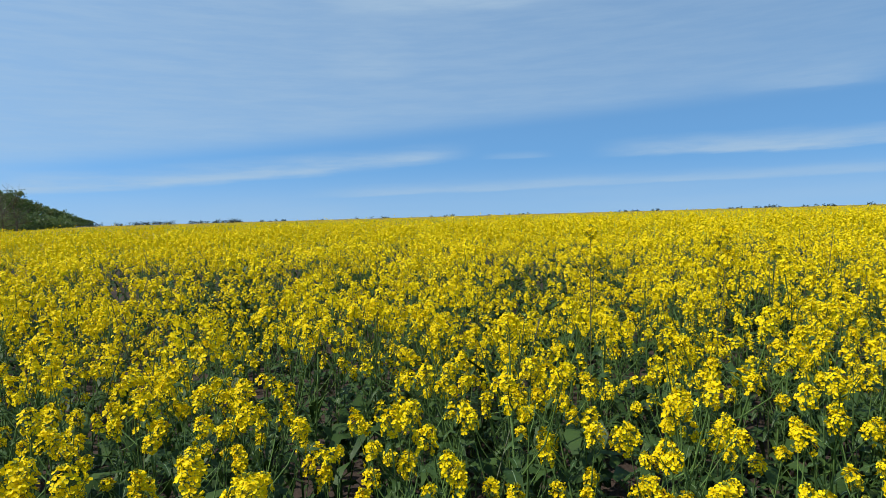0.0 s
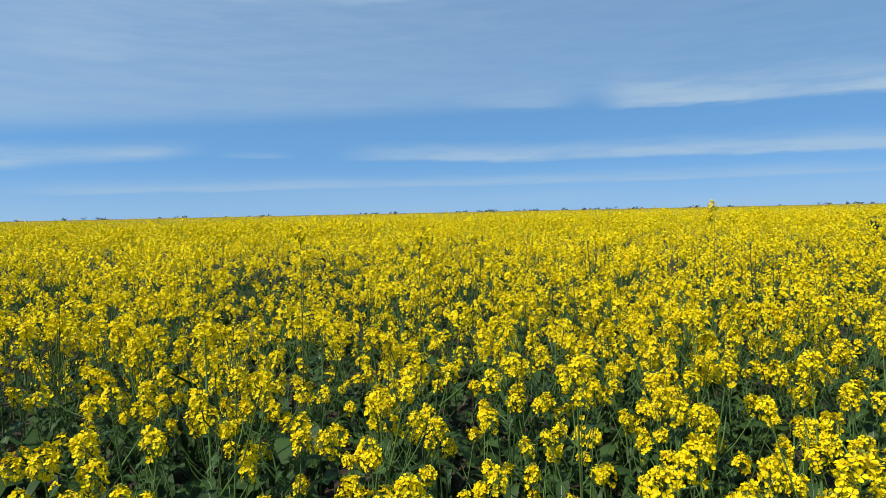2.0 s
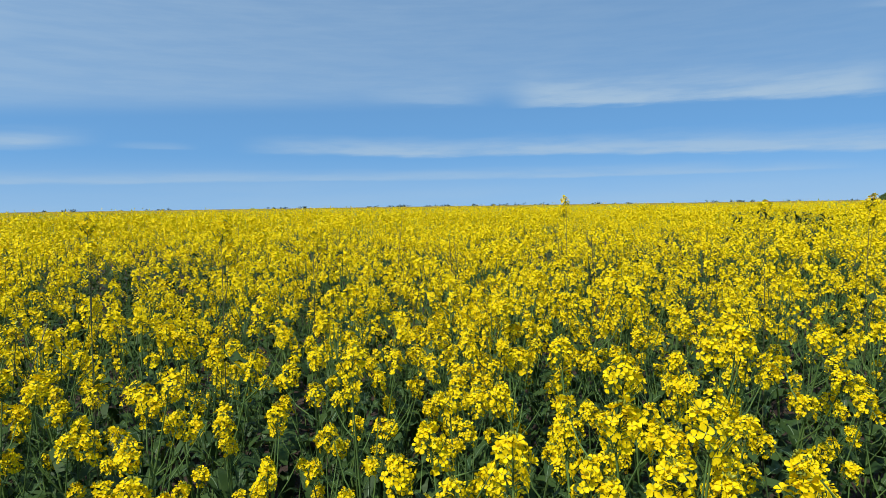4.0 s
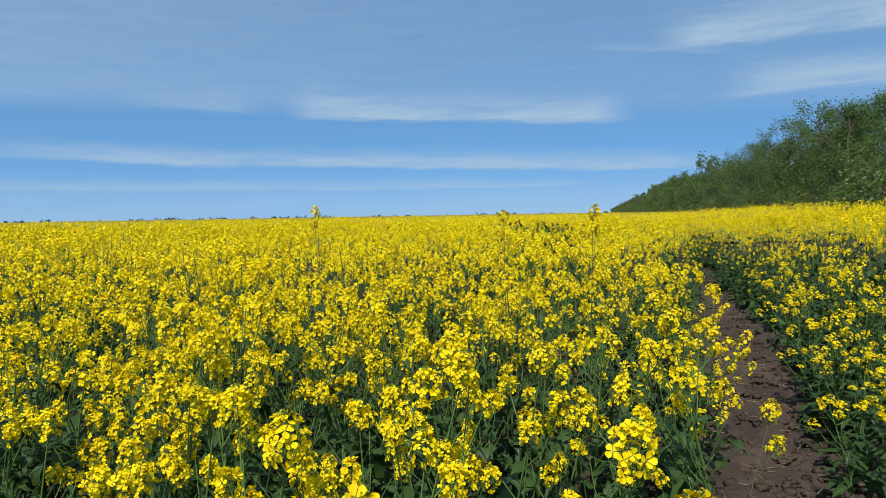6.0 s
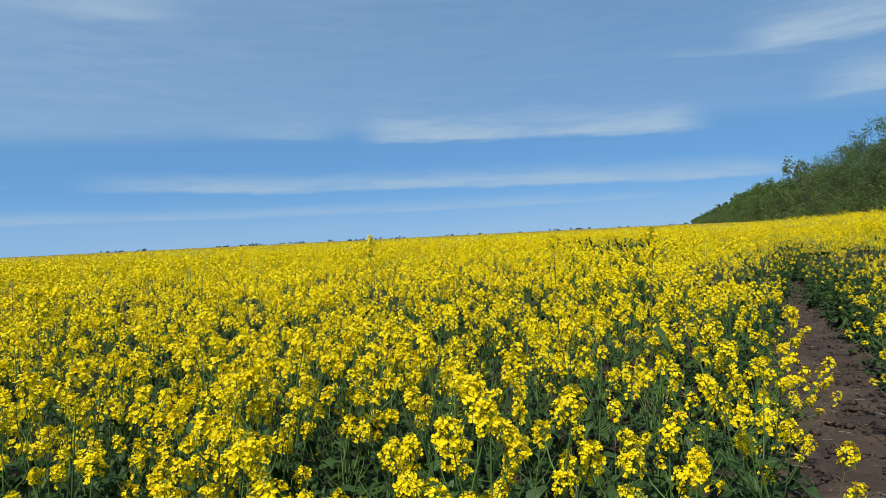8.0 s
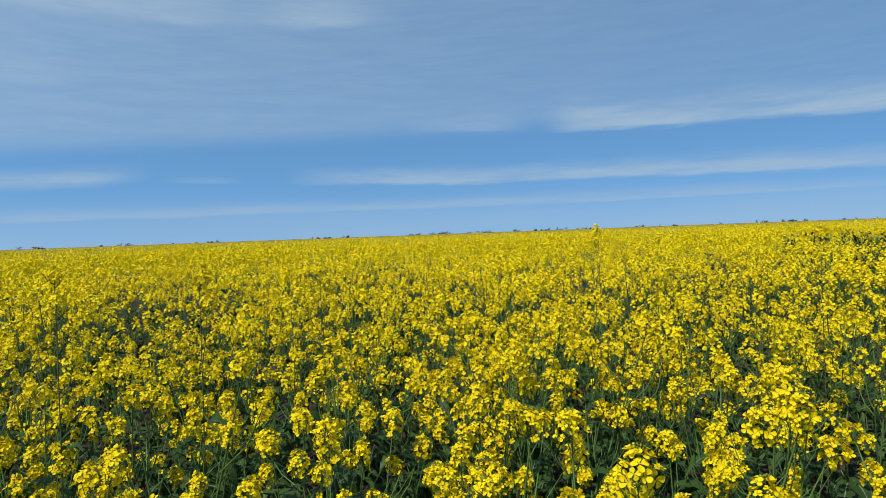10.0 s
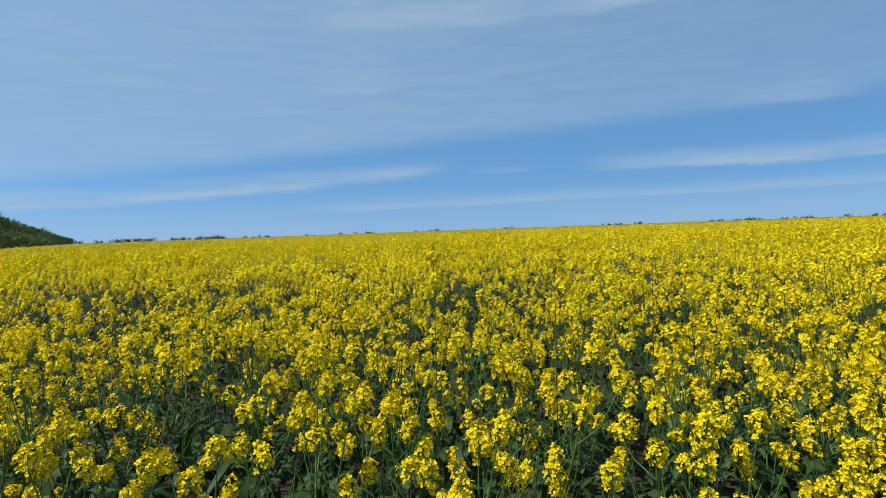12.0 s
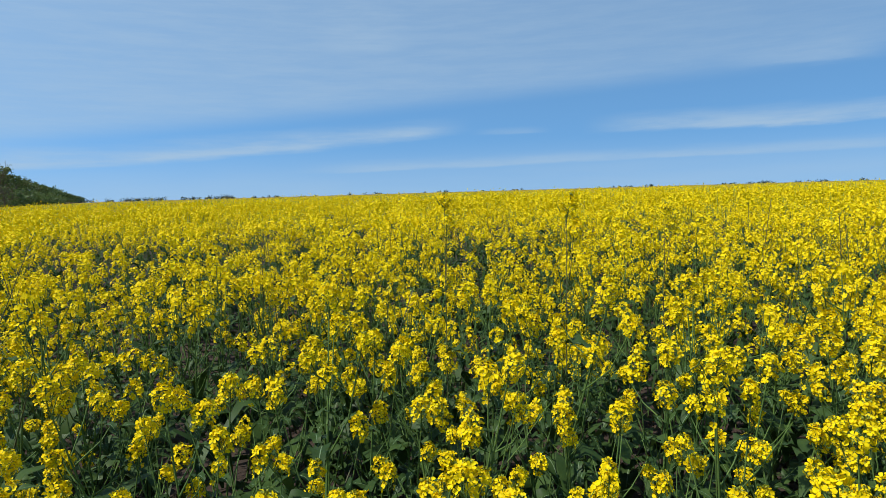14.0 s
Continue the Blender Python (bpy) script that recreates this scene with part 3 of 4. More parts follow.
# lone tall plants that stand clear of the crop
TALL = [(-0.62, 1.91, 1.36), (-0.73, 2.91, 1.33), (0.48, 4.28, 1.45), (1.33, 3.16, 1.42), (1.73, 3.16, 1.41), (-0.985, 1.795, 1.40)]


def scatter(count_per_m2, r0, r1, gap, rng, taken, view=True):
    """Feet of plants, thinned so that none stands too close to another."""
    area = (r1 * r1 - r0 * r0) * (math.radians(137) / 2 if view else math.radians(223) / 2)
    want, out, cell = int(area * count_per_m2), [], {}
    for p in taken:
        cell.setdefault((int(p[0] // gap), int(p[1] // gap)), []).append(p)
    tries = 0
    while len(out) < want and tries < want * 12:
        tries += 1
        r = math.sqrt(rng.uniform(r0 * r0, r1 * r1))
        b = math.radians(rng.uniform(-48, 89) if view else rng.uniform(89, 312))
        x, y = 0.4 - r * math.sin(b), 0.2 + r * math.cos(b)
        h = stand(x, y)
        thin = noise.noise((x * 1.3, y * 1.3, 2.0)) + 0.5 * noise.noise((x * 3.1, y * 3.1, 6.0))
        if h <= 0 or (thin < (-0.24 if r1 < 3 else -0.14) and rng.uniform() < 0.8) or any(math.hypot(x - ox, y - oy) < orad for ox, oy, orad in OPENINGS):
            continue
        cx, cy = int(x // gap), int(y // gap)
        if any(math.hypot(x - p[0], y - p[1]) < gap for i in (-1, 0, 1) for j in (-1, 0, 1) for p in cell.get((cx + i, cy + j), ())):
            continue
        cell.setdefault((cx, cy), []).append((x, y))
        out.append((x, y, h * (rng.uniform(0.80, 1.13) if r0 < 3 else rng.uniform(1.06, 1.26) if r0 > 10 and rng.uniform() < 0.3 else rng.uniform(1.02, 1.20) if rng.uniform() < 0.45 else rng.uniform(0.76, 0.98))))
    return out


def build_near_plants():
    rng = np.random.default_rng(5)
    label = "flowering rapeseed plant with yellow flower heads and blue-green leaves"
    sizes = ((0.80, 4), (0.85, 5), (0.9, 5), (0.95, 6), (1.0, 5), (1.0, 7), (1.05, 6), (1.1, 7), (0.92, 4), (1.08, 6))
    fine = [(h, rapeseed_plant(rng, h, n, label)) for h, n in sizes]
    plain = [(h, rapeseed_plant(rng, h, n + 1, label, shapes=PLAIN_HEADS)) for h, n in sizes]
    marked = MARKED + MARKED_TOO
    spots = marked + scatter(14.5, 0.5, 2.5, 0.155, rng, marked)
    spots += scatter(17.5, 2.5, NEAR_TO, 0.15, rng, spots)
    used = set()
    for x, y, h in spots:
        kinds = fine if math.hypot(x - 0.4, y - 0.2) < 2.5 else plain
        pick = min(range(len(kinds)), key=lambda k: abs(kinds[k][0] - h) + rng.uniform(0, 0.12))
        k, plant = kinds[pick]
        size, spin = h / k, rng.uniform(0, 360)
        wide = min(1.1, max(0.9, size))
        if (x, y, h) in marked:
            tip = next(o for o in plant.children if o.name.startswith("flower_head")).matrix_basis.translation
            shift = Matrix.Rotation(radians(spin), 3, "Z") @ (tip * wide)
            m = pose(x - shift.x, y - shift.y, land(x, y), 0, 0, spin)
        else:
            m = pose(x, y, land(x, y), rng.normal(0, 4.5), rng.normal(0, 4.5), spin)
        if plant in used:
            plant = copy_thing(plant, m)
        else:
            used.add(plant)
            plant.matrix_basis = m
        plant.scale = (wide, wide, size)
    for k, (off, along, h, lean) in enumerate(LEANING):
        x, y = TRACK_FROM.x + TRACK_WAY.x * along + TRACK_WAY.y * off, TRACK_FROM.y + TRACK_WAY.y * along - TRACK_WAY.x * off
        tall, plant = plain[k % len(plain)]
        m = pose(x, y, land(x, y)) @ Matrix.Rotation(radians(lean), 4, Vector((*TRACK_WAY, 0.0))) @ Matrix.Rotation(k * 1.9, 4, "Z")
        if plant in used:
            plant = copy_thing(plant, m)
        else:
            used.add(plant)
            plant.matrix_basis = m
        plant.scale = (0.95, 0.95, h / tall)
        tagged(plant, "flowering rapeseed plant leaning out over the bare soil track")
        spots.append((x, y, h))
    for k, plant in fine + plain:
        if plant not in used:
            for ob in (*plant.children, plant):
                bpy.data.objects.remove(ob)
    thin = [(1.36, rapeseed_plant(rng, 1.36, 2, "tall slender rapeseed plant standing clear above the crop", True)), (1.42, rapeseed_plant(rng, 1.42, 2, "tall slender rapeseed plant standing clear above the crop", True))]
    for k, (x, y, h) in enumerate(TALL):
        tall, plant = thin[k % 2]
        m = pose(x, y, land(x, y), 0, 0, k * 70)
        plant = copy_thing(plant, m) if k > 1 else plant
        plant.matrix_basis = m
        plant.scale = (1, 1, (h + 0.02) / tall)
    bent = rapeseed_plant(rng, 0.88, 2, "thin rapeseed stalk bent out over the bare soil track", True)
    bent.matrix_basis = pose(1.58, 2.02, 0.0, -8, 21, 0)
    return spots


def plant_heap(spots, templates, rng):
    heap = Heap()
    for x, y, h in spots:
        kinds = GREEN if leafy(x, y) else templates
        v, f, m = kinds[rng.integers(len(kinds))]
        spin = rng.uniform(0, 6.283)
        c, s = math.cos(spin), math.sin(spin)
        lx, ly = rng.normal(0, 0.05, 2)
        w = min(1.15, max(0.85, h))
        vx = (v[:, 0] * c - v[:, 1] * s) * w + v[:, 2] * lx + x
        vy = (v[:, 0] * s + v[:, 1] * c) * w + v[:, 2] * ly + y
        heap.put(np.stack([vx, vy, v[:, 2] * h + land(x, y)], 1), f, m)
    return heap


GREEN = [plant_template(np.random.default_rng(60 + k), 1, False) for k in range(6)]


def build_crop(near):
    rng = np.random.default_rng(8)
    close = [plant_template(rng, 2) for _ in range(10)]
    middle = [plant_template(rng, 1) for _ in range(12)]
    far = [plant_template(rng, 0) for _ in range(12)]
    heaps = [plant_heap(scatter(18.5, NEAR_TO, 5.0, 0.14, rng, near), close, rng),
             plant_heap(scatter(14.5, 5.0, 11.0, 0.12, rng, []), middle, rng),
             plant_heap(scatter(7.0, 11.0, 28.0, 0.10, rng, []), far, rng),
             plant_heap(scatter(9.0, 0.9, 7.5, 0.16, rng, [], False), far, rng)]
    # beyond, only the tops of the heads show
    top = Heap()
    for x, y, h in scatter(9.0, 27.0, 60.0, 0.05, rng, []):
        if leafy(x, y):
            continue
        for k in range(3):
            at = np.array([x, y, land(x, y) + h * rng.uniform(0.84, 1.13)]) + rng.normal(0, (0.10, 0.10, 0.02), 3)
            turn, s = rng.uniform(0, 6.28), rng.uniform(0.020, 0.036)
            a, b = np.array([math.cos(turn), math.sin(turn), rng.normal(0, 0.25)]), np.array([rng.normal(0, 0.2), rng.normal(0, 0.3), rng.uniform(0.9, 1.7)])
            top.put([at - a * s, at - b * s, at + a * s, at + b * s], [(0, 1, 2, 3)], 1 if rng.uniform() < 0.22 else 0)
    heaps.append(top)
    green = []
    for k in range(1900):
        along, off = (rng.uniform(7.6, 24.0), rng.normal(0, 0.3)) if k < 900 else (rng.uniform(0.6, 12.0), rng.uniform(-1.0, 3.0))
        x, y = TRACK_FROM.x + TRACK_WAY.x * along + TRACK_WAY.y * off, TRACK_FROM.y + TRACK_WAY.y * along - TRACK_WAY.x * off
        if k % 2 and k < 900:
            u, w = rng.uniform(-5.0, 5.0), rng.uniform(-1.0, 1.0)
            x, y = 5.4 + u * 0.34 + w * 0.94, 14.6 + u * 0.94 - w * 0.34
        if leafy(x, y) and stand(x, y) > 0:
            green.append((x, y, rng.uniform(0.8, 1.0) if late_patch(x, y) else rng.uniform(0.45, 0.72)))
    for px, py, wide in LATE_PATCHES:
        for k in range(int(55 * wide)):
            x, y = px + rng.normal(0, wide * 0.5), py + rng.normal(0, wide * 0.6)
            if late_patch(x, y):
                green.append((x, y, rng.uniform(0.6, 0.86)))
    heaps.append(plant_heap(green, GREEN, rng))
    # low leaves that close the gaps between the stems
    low = Heap()
    blades = [leaf_blade(rng, rng.uniform(0.12, 0.20), rng.uniform(0.032, 0.05), 1).arrays() for _ in range(12)]
    for x, y, h in scatter(135.0, 0.5, 4.0, 0.04, rng, []) + scatter(75.0, 4.0, 6.0, 0.05, rng, []) + scatter(26.0, 6.0, 12.0, 0.06, rng, []) + [(ox + rng.normal(0, r * 0.6), oy + rng.normal(0, r * 0.6), 0.8) for ox, oy, r in OPENINGS for _ in range(24)]:
        if stand(x, y) <= 0:
            continue
        v, f, m = blades[rng.integers(12)]
        spot = Matrix.Translation((x, y, land(x, y) + h * rng.uniform(0.10, 0.62))) @ Matrix.Rotation(rng.uniform(0, 6.28), 4, "Z") @ Matrix.Rotation(rng.normal(-0.2, 0.5), 4, "Y") @ Matrix.Scale(rng.uniform(0.6, 1.1), 4)
        low.put(turned(v, spot), f, m * 0 + 3)
    # seedlings and trodden leaves along the edges of the bare track
    for k in range(520):
        along, off = rng.uniform(-2.5, 10.5), rng.uniform(-0.62, 0.62)
        if bare(off, along) and (bare(off - 0.16, along) and bare(off + 0.16, along) or rng.uniform() < 0.3):
            continue
        x, y = TRACK_FROM.x + TRACK_WAY.x * along + TRACK_WAY.y * off, TRACK_FROM.y + TRACK_WAY.y * along - TRACK_WAY.x * off
        for j in range(4):
            v, f, m = blades[rng.integers(12)]
            spot = Matrix.Translation((x, y, land(x, y) + rng.uniform(0.03, 0.16))) @ Matrix.Rotation(rng.uniform(0, 6.28), 4, "Z") @ Matrix.Rotation(rng.normal(-0.3, 0.4), 4, "Y") @ Matrix.Scale(rng.uniform(0.25, 0.7), 4)
            low.put(turned(v, spot), f, m * 0 + 3)
    heaps.append(low)
    # dark bare stalks with a few buds and pods, standing a little above the heads
    shoots = Heap()
    for x, y, h in scatter(1.2, 1.7, 9.0, 0.25, rng, []):
        foot, tip = np.array([x, y, land(x, y) + 0.35]), np.array([x + rng.normal(0, 0.12), y + rng.normal(0, 0.12), land(x, y) + min(1.24, max(h, 0.9) * rng.uniform(1.0, 1.16))])
        tube(shoots, [foot, foot * 0.5 + tip * 0.5 + rng.normal(0, 0.012, 3), tip], [0.0036, 0.0029, 0.0016], 4, 4)
        for k in range(5):
            root = foot + (tip - foot) * rng.uniform(0.72, 0.98)
            t = rng.uniform(0, 6.28)
            tube(shoots, [root, root + np.array([math.cos(t) * 0.03, math.sin(t) * 0.03, 0.03])], [0.0012, 0.0008], 3, 4)
        for k in range(4):
            bud(shoots, tip + rng.normal(0, 0.006, 3), rng.normal(0, 0.5, 3) + np.array([0, 0, 1.0]), rng.uniform(0.009, 0.014))
    heaps.append(shoots)
    whole = Heap()
    for h in heaps:
        v, f, m = h.arrays()
        whole.put(v, f, m)
    tagged(new("rapeseed_crop", whole.mesh("rapeseed_crop", CROP_MATS)), "dense field of bright yellow flowering rapeseed", "crop", kind="stuff")


def build_far_canopy():
    """The far crop, of which only the uneven yellow top is seen, out to the end of the field."""
    heap, spokes = Heap(), 460
    rings = list(np.geomspace(27.0, 950.0, 110))
    v = []
    for r in rings:
        for k in range(spokes):
            a = 2 * math.pi * k / spokes
            x, y = 0.4 + r * math.cos(a), 0.2 + r * math.sin(a)
            across = 0.909 * x - 0.416 * y
            side = LEFT_BELT_WAY.y * x - LEFT_BELT_WAY.x * y
            h = max(0.45, stand(x, y) if r < 60 else 0.96)
            rough = 0.10 * noise.noise((x * 2.3, y * 2.3, 3)) + 0.06 * noise.noise((x * 6.1, y * 6.1, 8)) if r < 200 else 0.13 * noise.noise((k * 1.37, r * 0.31, 3))
            z = land(x, y) + h - 0.16 + rough - (h - 0.2) * ease((33 - r) / 6)
            drop = ease((across - 13.5) / 0.8) + ease((-side - 19.6) / 0.8)
            v.append((x, y, z * (1 - min(1.0, drop)) + (land(x, y) - 0.05) * min(1.0, drop)))
    f = [(a * spokes + k, (a + 1) * spokes + k, (a + 1) * spokes + (k + 1) % spokes, a * spokes + (k + 1) % spokes) for a in range(len(rings) - 1) for k in range(spokes)]
    heap.put(v, f, 0)
    tagged(new("distant_crop", heap.mesh("distant_crop", [CANOPY])), "even yellow top of the distant rapeseed field", "crop", kind="stuff")


NEAR_TO = 3.5
near_spots = build_near_plants()
build_crop(near_spots)
build_far_canopy()

# ---------------------------------------------------------------- trees


def limb(heap, tips, rng, root, way, length, radius, level, spread, thin=0.45):
    """A branch that forks; notes its twig ends."""
    steps, p, way = 3, np.array(root, float), np.array(way, float)
    points, radii = [p.copy()], [radius]
    for k in range(steps):
        way = way + rng.normal(0, 0.13, 3) + np.array([0, 0, 0.05])
        way /= np.linalg.norm(way)
        p = p + way * length / steps
        points.append(p.copy())
        radii.append(radius * (1 - 0.55 * (k + 1) / steps))
    tube(heap, points, radii, 6 if level == 0 else (4 if level == 1 else 3), 0)
    if level >= spread[0]:
        tips.append((points[-1], way))
        tips.append((points[-2], way))
        return
    for k in range(spread[1]):
        u = rng.uniform(0.3, 1.0)
        at = points[0] + (points[-1] - points[0]) * u if level else points[1 + int(u * 2)]
        _, a, b = frame_of(way)
        t = k * 2.4 + rng.uniform(-0.6, 0.6)
        out = way * 0.75 + (a * math.cos(t) + b * math.sin(t)) * rng.uniform(0.55, 1.0)
        limb(heap, tips, rng, at, out / np.linalg.norm(out), length * rng.uniform(0.5, 0.72), radius * thin, level + 1, spread, thin)


def tree(name, rng, height, width, leaves, leaf_size, leaf_mat, label, category="tree", low=0.12, bare=False, forks=(2, 3), twigs=(3, 5)):
    """A trunk with forking limbs and a crown of many small leaves with gaps."""
    thing = new(name)
    wood, tips = Heap(), []
    trunk_top = height * (0.55 if not bare else 0.45)
    points = [np.array([0, 0, -0.2]), np.array([rng.normal(0, 0.1), rng.normal(0, 0.1), trunk_top * 0.5]), np.array([rng.normal(0, 0.2), rng.normal(0, 0.2), trunk_top])]
    r = height * 0.016
    tube(wood, points, [r * 1.3, r, r * 0.6], 8, 0)
    for k in range(9 if not bare else 11):
        u = rng.uniform(low + 0.1, 1.0) if not bare else 0.35 + 0.65 * k / 10
        at = points[1] + (points[2] - points[1]) * (u * 2 - 1) if u > 0.5 else points[0] + (points[1] - points[0]) * u * 2
        t = k * 2.4 + rng.uniform(-0.5, 0.5)
        rise = 0.5 + 0.9 * u if not bare else 0.1 + 1.3 * u * u
        out = np.array([math.cos(t), math.sin(t), rise])
        limb(wood, tips, rng, at, out / np.linalg.norm(out), width * rng.uniform(0.45, 0.62) * (1.25 if u > 0.8 else 1.0), r * 0.42, 1, twigs if bare else forks, 0.64 if bare else 0.45)
    limb(wood, tips, rng, points[2], (0, 0, 1), height * (0.3 if not bare else 0.10), r * 0.6, 0, (2, 3) if bare else forks, 0.6 if bare else 0.45)
    fit = (height - leaf_size) / np.quantile([t[0][2] for t in tips], 0.97)
    wood.v = [v * fit for v in wood.v]
    tips = [(t * fit, w) for t, w in tips]
    crown = Heap()
    for k in range(leaves):
        tip, way = tips[rng.integers(len(tips))]
        at = tip + rng.normal(0, width * (0.060 if not bare else 0.035), 3)
        at[2] = max(0.15, at[2])
        _, a, b = frame_of(rng.normal(0, 1, 3) + np.array([0, 0, 0.5]))
        s = leaf_size * rng.uniform(0.6, 1.3)
        n = np.cross(a, b) * s * 0.25
        crown.put([at - a * s * 1.3 + n, at - b * s * 0.8, at + a * s * 1.3 + n, at + b * s * 0.8], [(0, 1, 2, 3)], 0)
    for heap, kind, mat in ((wood, "trunk", BARK), (crown, "crown", leaf_mat)):
        part(kind, heap.mesh(kind, [mat], heap is wood), thing)
    return tagged(thing, label, category)


def shrub(rng, height, width, leaves, leaf_size, leaf_mat, label):
    """A bush: several stems from one foot, leafy down to the ground."""
    thing = new("bush")
    stems, tips = [], []
    for k in range(3):
        t, wood = k * 2.4, Heap()
        for j in range(3):
            out = np.array([math.cos(t + j) * 0.55, math.sin(t + j) * 0.55, rng.uniform(0.5, 1.3)])
            limb(wood, tips, rng, (0.2 * math.cos(t), 0.2 * math.sin(t), -0.1), out / np.linalg.norm(out), height * rng.uniform(0.4, 0.62), 0.04, 1, (2, 2))
        stems.append(wood)
    fit = (height - leaf_size) / np.quantile([t[0][2] for t in tips], 0.97)
    tips = [(t * fit, w) for t, w in tips]
    crown = Heap()
    for k in range(leaves):
        tip, way = tips[rng.integers(len(tips))]
        at = tip * rng.uniform(0.55, 1.05) + rng.normal(0, width * 0.10, 3)
        at[2] = abs(at[2]) + 0.05
        _, a, b = frame_of(rng.normal(0, 1, 3) + np.array([0, 0, 0.5]))
        s = leaf_size * rng.uniform(0.6, 1.3)
        n = np.cross(a, b) * s * 0.25
        crown.put([at - a * s * 1.3 + n, at - b * s * 0.8, at + a * s * 1.3 + n, at + b * s * 0.8], [(0, 1, 2, 3)], 0)
    for wood in stems:
        wood.v = [v * fit for v in wood.v]
        part("stem", wood.mesh("stem", [BARK], True), thing)
    part("crown", crown.mesh("crown", [leaf_mat]), thing)
    return tagged(thing, label, "bush")


def plant_out(kinds, spots, group, rng):
    used = set()
    for pick, x, y, size in spots:
        m = pose(x, y, land(x, y), 0, 0, rng.uniform(0, 360))
        if pick in used:
            ob = copy_thing(kinds[pick], m)
        else:
            used.add(pick)
            ob = kinds[pick]
            ob.matrix_basis = m
        ob.scale = (size, size, size * rng.uniform(0.93, 1.07))
        tagged(ob, group=group)
    for pick, thing in enumerate(kinds):
        if pick not in used:
            for ob in (*thing.children_recursive, thing):
                bpy.data.objects.remove(ob)


def build_right_belt():
    rng = np.random.default_rng(21)
    green = "broadleaf tree in fresh green leaf in the field belt"
    dark = "tall broadleaf tree with darker green leaves in the field belt"
    thin = "half-leafed tree with twigs showing in the field belt"
    kinds = [tree("tree", rng, 9.0, 5.4, 8000, 0.058, TREE_LEAF, green),
             tree("tree", rng, 8.6, 4.8, 7400, 0.058, TREE_LEAF, green),
             tree("tree", rng, 9.4, 5.2, 8000, 0.056, DARK_TREE_LEAF, dark),
             tree("tree", rng, 8.4, 4.6, 3600, 0.046, SPRING_LEAF, thin),
             tree("tree", rng, 8.8, 5.2, 2000, 0.125, TREE_LEAF, green),
             tree("tree", rng, 8.6, 5.0, 1100, 0.085, SPRING_LEAF, thin),
             tree("tree", rng, 9.0, 5.0, 400, 0.27, TREE_LEAF, green, forks=(1, 2)),
             tree("tree", rng, 8.8, 5.0, 340, 0.27, SPRING_LEAF, green, forks=(1, 2))]
    spots, along = [], 36.0
    while along < 1500:
        for row in (0, 1):
            off = 16.6 + row * 3.4 + rng.uniform(-0.7, 0.7)
            s = along + row * 1.7 + rng.uniform(-0.8, 0.8)
            x, y = 0.909 * off + BELT_WAY.x * s, -0.416 * off + BELT_WAY.y * s
            if along < 88:
                pick = int(rng.choice([0, 1, 2, 3], p=[0.34, 0.3, 0.2, 0.16]))
            elif along < 190:
                pick = int(rng.choice([4, 5], p=[0.7, 0.3]))
            else:
                pick = int(rng.choice([6, 7], p=[0.75, 0.25]))
            spots.append((pick, x, y, rng.uniform(0.80, 1.08) * (0.74 if s < 46 else 0.98 if s < 64 else 0.82 if s < 86 else 0.94)))
        along += rng.uniform(3.4, 4.8) * (1.0 if along < 95 else 1.0 + along / 220)
    plant_out(kinds, spots, "trees of the long field belt", rng)
    low = [shrub(rng, 3.6, 3.4, 2400, 0.060, TREE_LEAF, "leafy green bush at the foot of the field belt"),
           shrub(rng, 3.0, 3.0, 900, 0.11, TREE_LEAF, "leafy green bush at the foot of the field belt")]
    spots, along = [], 34.0
    while along < 300:
        off = 15.4 + rng.uniform(-0.3, 0.5)
        spots.append((0 if along < 90 else 1, 0.909 * off + BELT_WAY.x * along, -0.416 * off + BELT_WAY.y * along, rng.uniform(0.8, 1.2)))
        along += rng.uniform(2.4, 3.6) * (1.0 if along < 90 else 1.6)
    while along < 1100:
        off = 15.6 + rng.uniform(-0.3, 0.5)
        spots.append((1, 0.909 * off + BELT_WAY.x * along, -0.416 * off + BELT_WAY.y * along, rng.uniform(1.3, 1.7)))
        along += rng.uniform(0.03, 0.05) * along
    plant_out(low, spots, "bushes along the field belt", rng)


def left_spot(off, along):
    return LEFT_BELT_WAY.x * along - LEFT_BELT_WAY.y * off, LEFT_BELT_WAY.y * along + LEFT_BELT_WAY.x * off


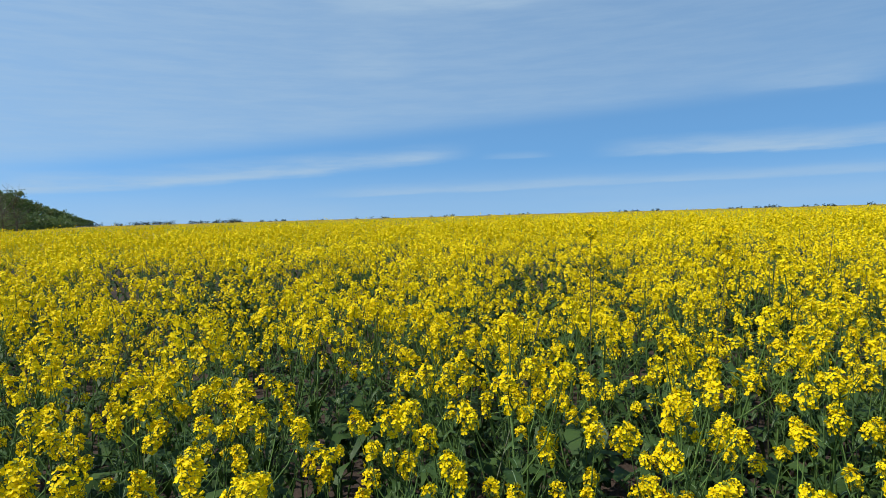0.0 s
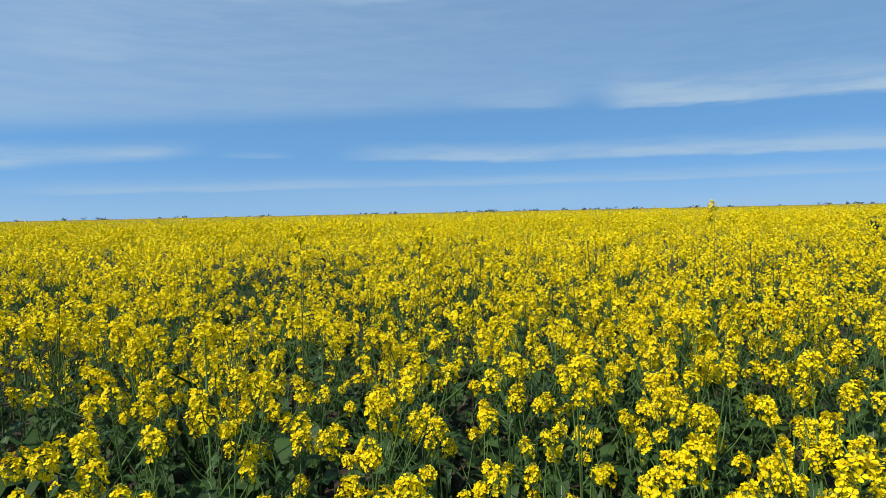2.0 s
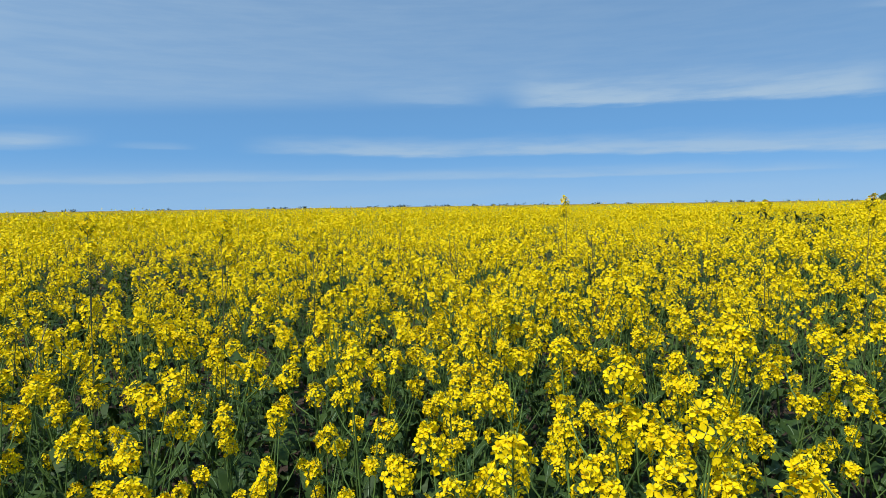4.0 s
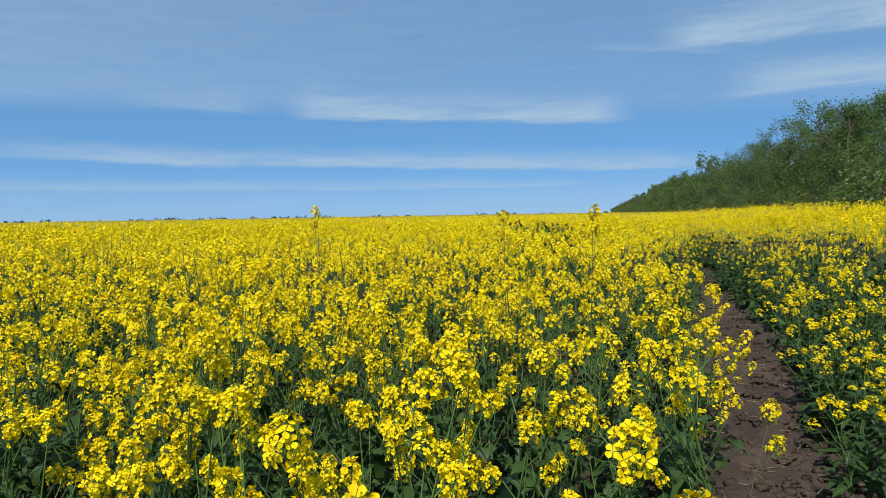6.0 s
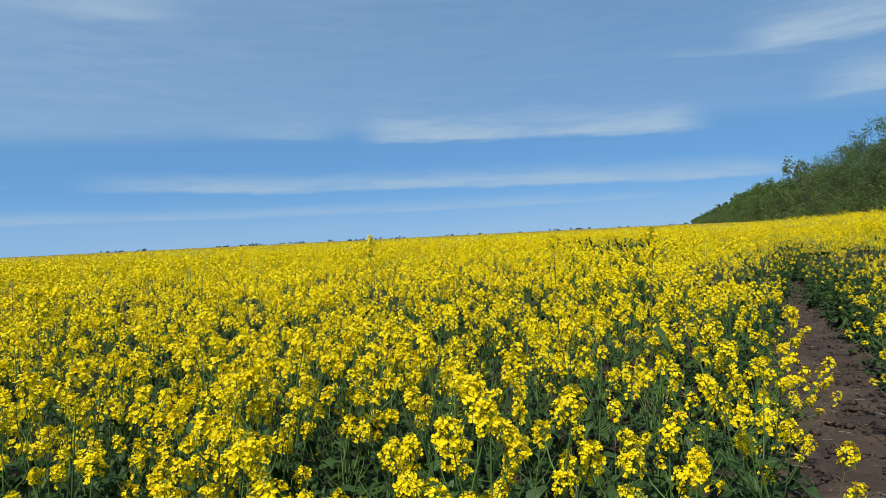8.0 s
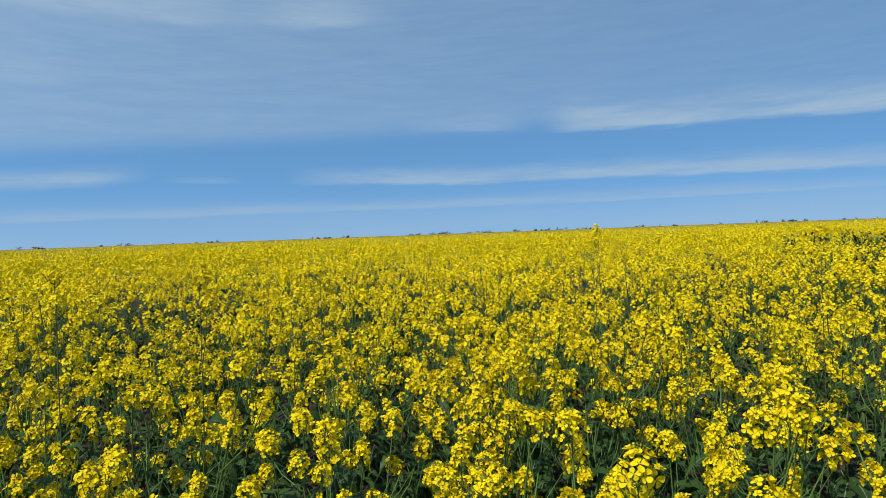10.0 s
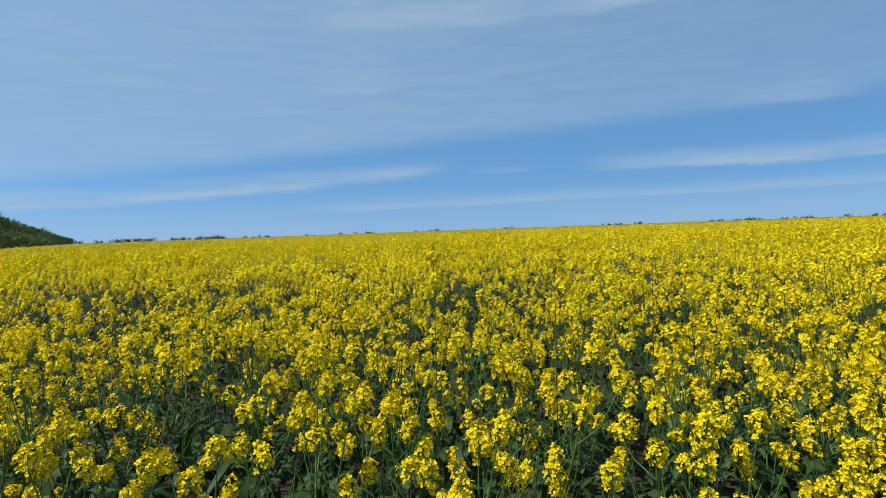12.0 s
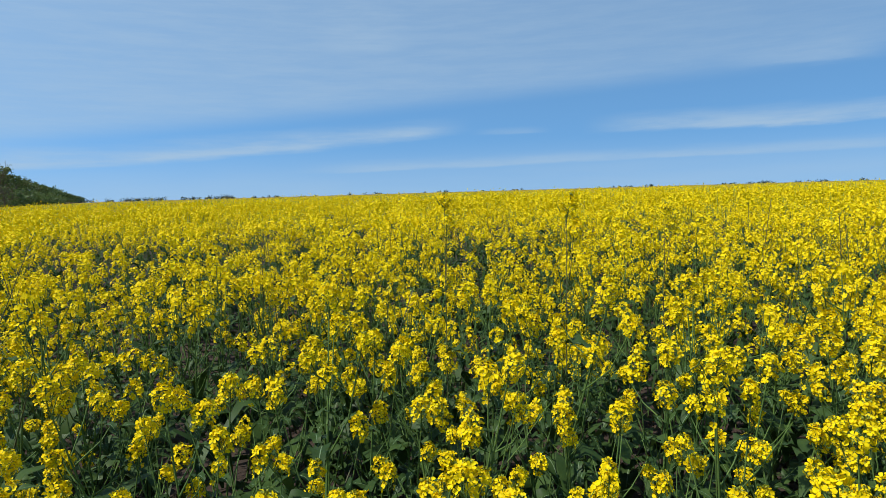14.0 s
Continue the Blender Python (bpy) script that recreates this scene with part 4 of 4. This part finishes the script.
def build_left_belt():
    rng = np.random.default_rng(33)
    low = [shrub(rng, 5.2, 5.4, 2600, 0.085, DARK_TREE_LEAF, "dense green bush at the end of the field"),
           shrub(rng, 4.8, 5.0, 2500, 0.085, SPRING_LEAF, "dense yellow-green bush at the end of the field"),
           shrub(rng, 5.0, 5.0, 360, 0.30, DARK_TREE_LEAF, "dense green bush at the end of the field")]
    spots, along = [], 62.0
    while along < 190:
        for row in (0, 1):
            x, y = left_spot(21.6 + row * 3.0 + rng.uniform(-0.6, 0.6), along + rng.uniform(-1, 1))
            spots.append((int(rng.choice([0, 1], p=[0.6, 0.4])), x, y, rng.uniform(0.8, 1.1)))
        along += rng.uniform(3.2, 4.6)
    while along < 500:
        x, y = left_spot(22.4 + rng.uniform(-0.8, 0.8), along)
        spots.append((2, x, y, rng.uniform(0.95, 1.3)))
        along += rng.uniform(4, 7)
    plant_out(low, spots, "bushes along the far side of the field", rng)
    kinds = [tree("tree", rng, 8.4, 5.2, 1100, 0.17, DARK_TREE_LEAF, "broadleaf tree rising behind the bushes", forks=(1, 3)),
             tree("tree", rng, 8.0, 5.0, 1100, 0.17, SPRING_LEAF, "broadleaf tree in young leaf behind the bushes", forks=(1, 3)),
             tree("tree", rng, 8.4, 5.2, 300, 0.32, DARK_TREE_LEAF, "broadleaf tree far off in the field belt", forks=(1, 2))]
    spots, along = [], 190.0
    while along < 1500:
        x, y = left_spot(25.2 + rng.uniform(-1.5, 1.5), along)
        spots.append((int(rng.integers(2)) if along < 420 else 2, x, y, rng.uniform(1.14, 1.30)))
        along += rng.uniform(2.6, 4.0) * (1 + along / 330)
    for b, d, size in ((82.4, 118, 0.74), (76.6, 165, 1.06), (77.2, 175, 1.06)):
        spots.append((0, -d * math.sin(radians(b)), d * math.cos(radians(b)), size))
    plant_out(kinds, spots, "trees along the far side of the field", rng)
    old = tree("tree", rng, 8.7, 6.0, 700, 0.05, SPRING_LEAF, "large old tree with a rounded crown still almost bare of leaves", bare=True, twigs=(4, 5))
    young = tree("tree", rng, 8.0, 3.6, 160, 0.06, SPRING_LEAF, "small tree still almost bare of leaves", bare=True)
    half = tree("tree", rng, 7.3, 4.6, 900, 0.10, DARK_TREE_LEAF, "round tree half in leaf with twigs showing", bare=True)
    twiggy = tree("tree", rng, 9.4, 4.4, 420, 0.12, SPRING_LEAF, "twiggy tree just coming into leaf behind the bushes", bare=True)
    for ob, b, d in ((old, 83.7, 95.0), (young, 78.7, 130.0), (half, 80.7, 110.0), (twiggy, 77.5, 150.0)):
        x, y = -d * math.sin(radians(b)), d * math.cos(radians(b))
        ob.matrix_basis = pose(x, y, land(x, y), 0, 0, 40)


def build_far_trees():
    rng, heap = np.random.default_rng(41), Heap()
    for group in range(94):
        middle, d = rng.uniform(-26, 73) if group < 62 else rng.uniform(60, 73), rng.uniform(930, 1150)
        for k in range(rng.integers(1, 5)):
            b, h = radians(middle + rng.normal(0, 0.3)), rng.uniform(2.4, 5.2) + (rng.uniform(0.0, 3.2) if middle > 58 else 0.0)
            foot = np.array([-d * math.sin(b), d * math.cos(b), 0.0])
            tube(heap, [foot, foot + np.array([0, 0, h * 0.6])], [0.25, 0.12], 3, 0)
            for j in range(26):
                at = foot + np.array([*rng.normal(0, 0.4 + h * 0.22, 2), h * (0.5 + 0.22 * rng.normal())])
                at[2] = min(h, max(0.4, at[2]))
                _, a, c = frame_of(rng.normal(0, 1, 3))
                s = rng.uniform(0.4, 0.9)
                heap.put([at - a * s, at - c * s, at + a * s, at + c * s], [(0, 1, 2, 3)], 1)
    tagged(new("distant_trees", heap.mesh("distant_trees", [BARK, FAR_LEAF])), "low dark line of distant trees on the horizon", "trees", kind="stuff")


build_right_belt()
build_left_belt()
build_far_trees()
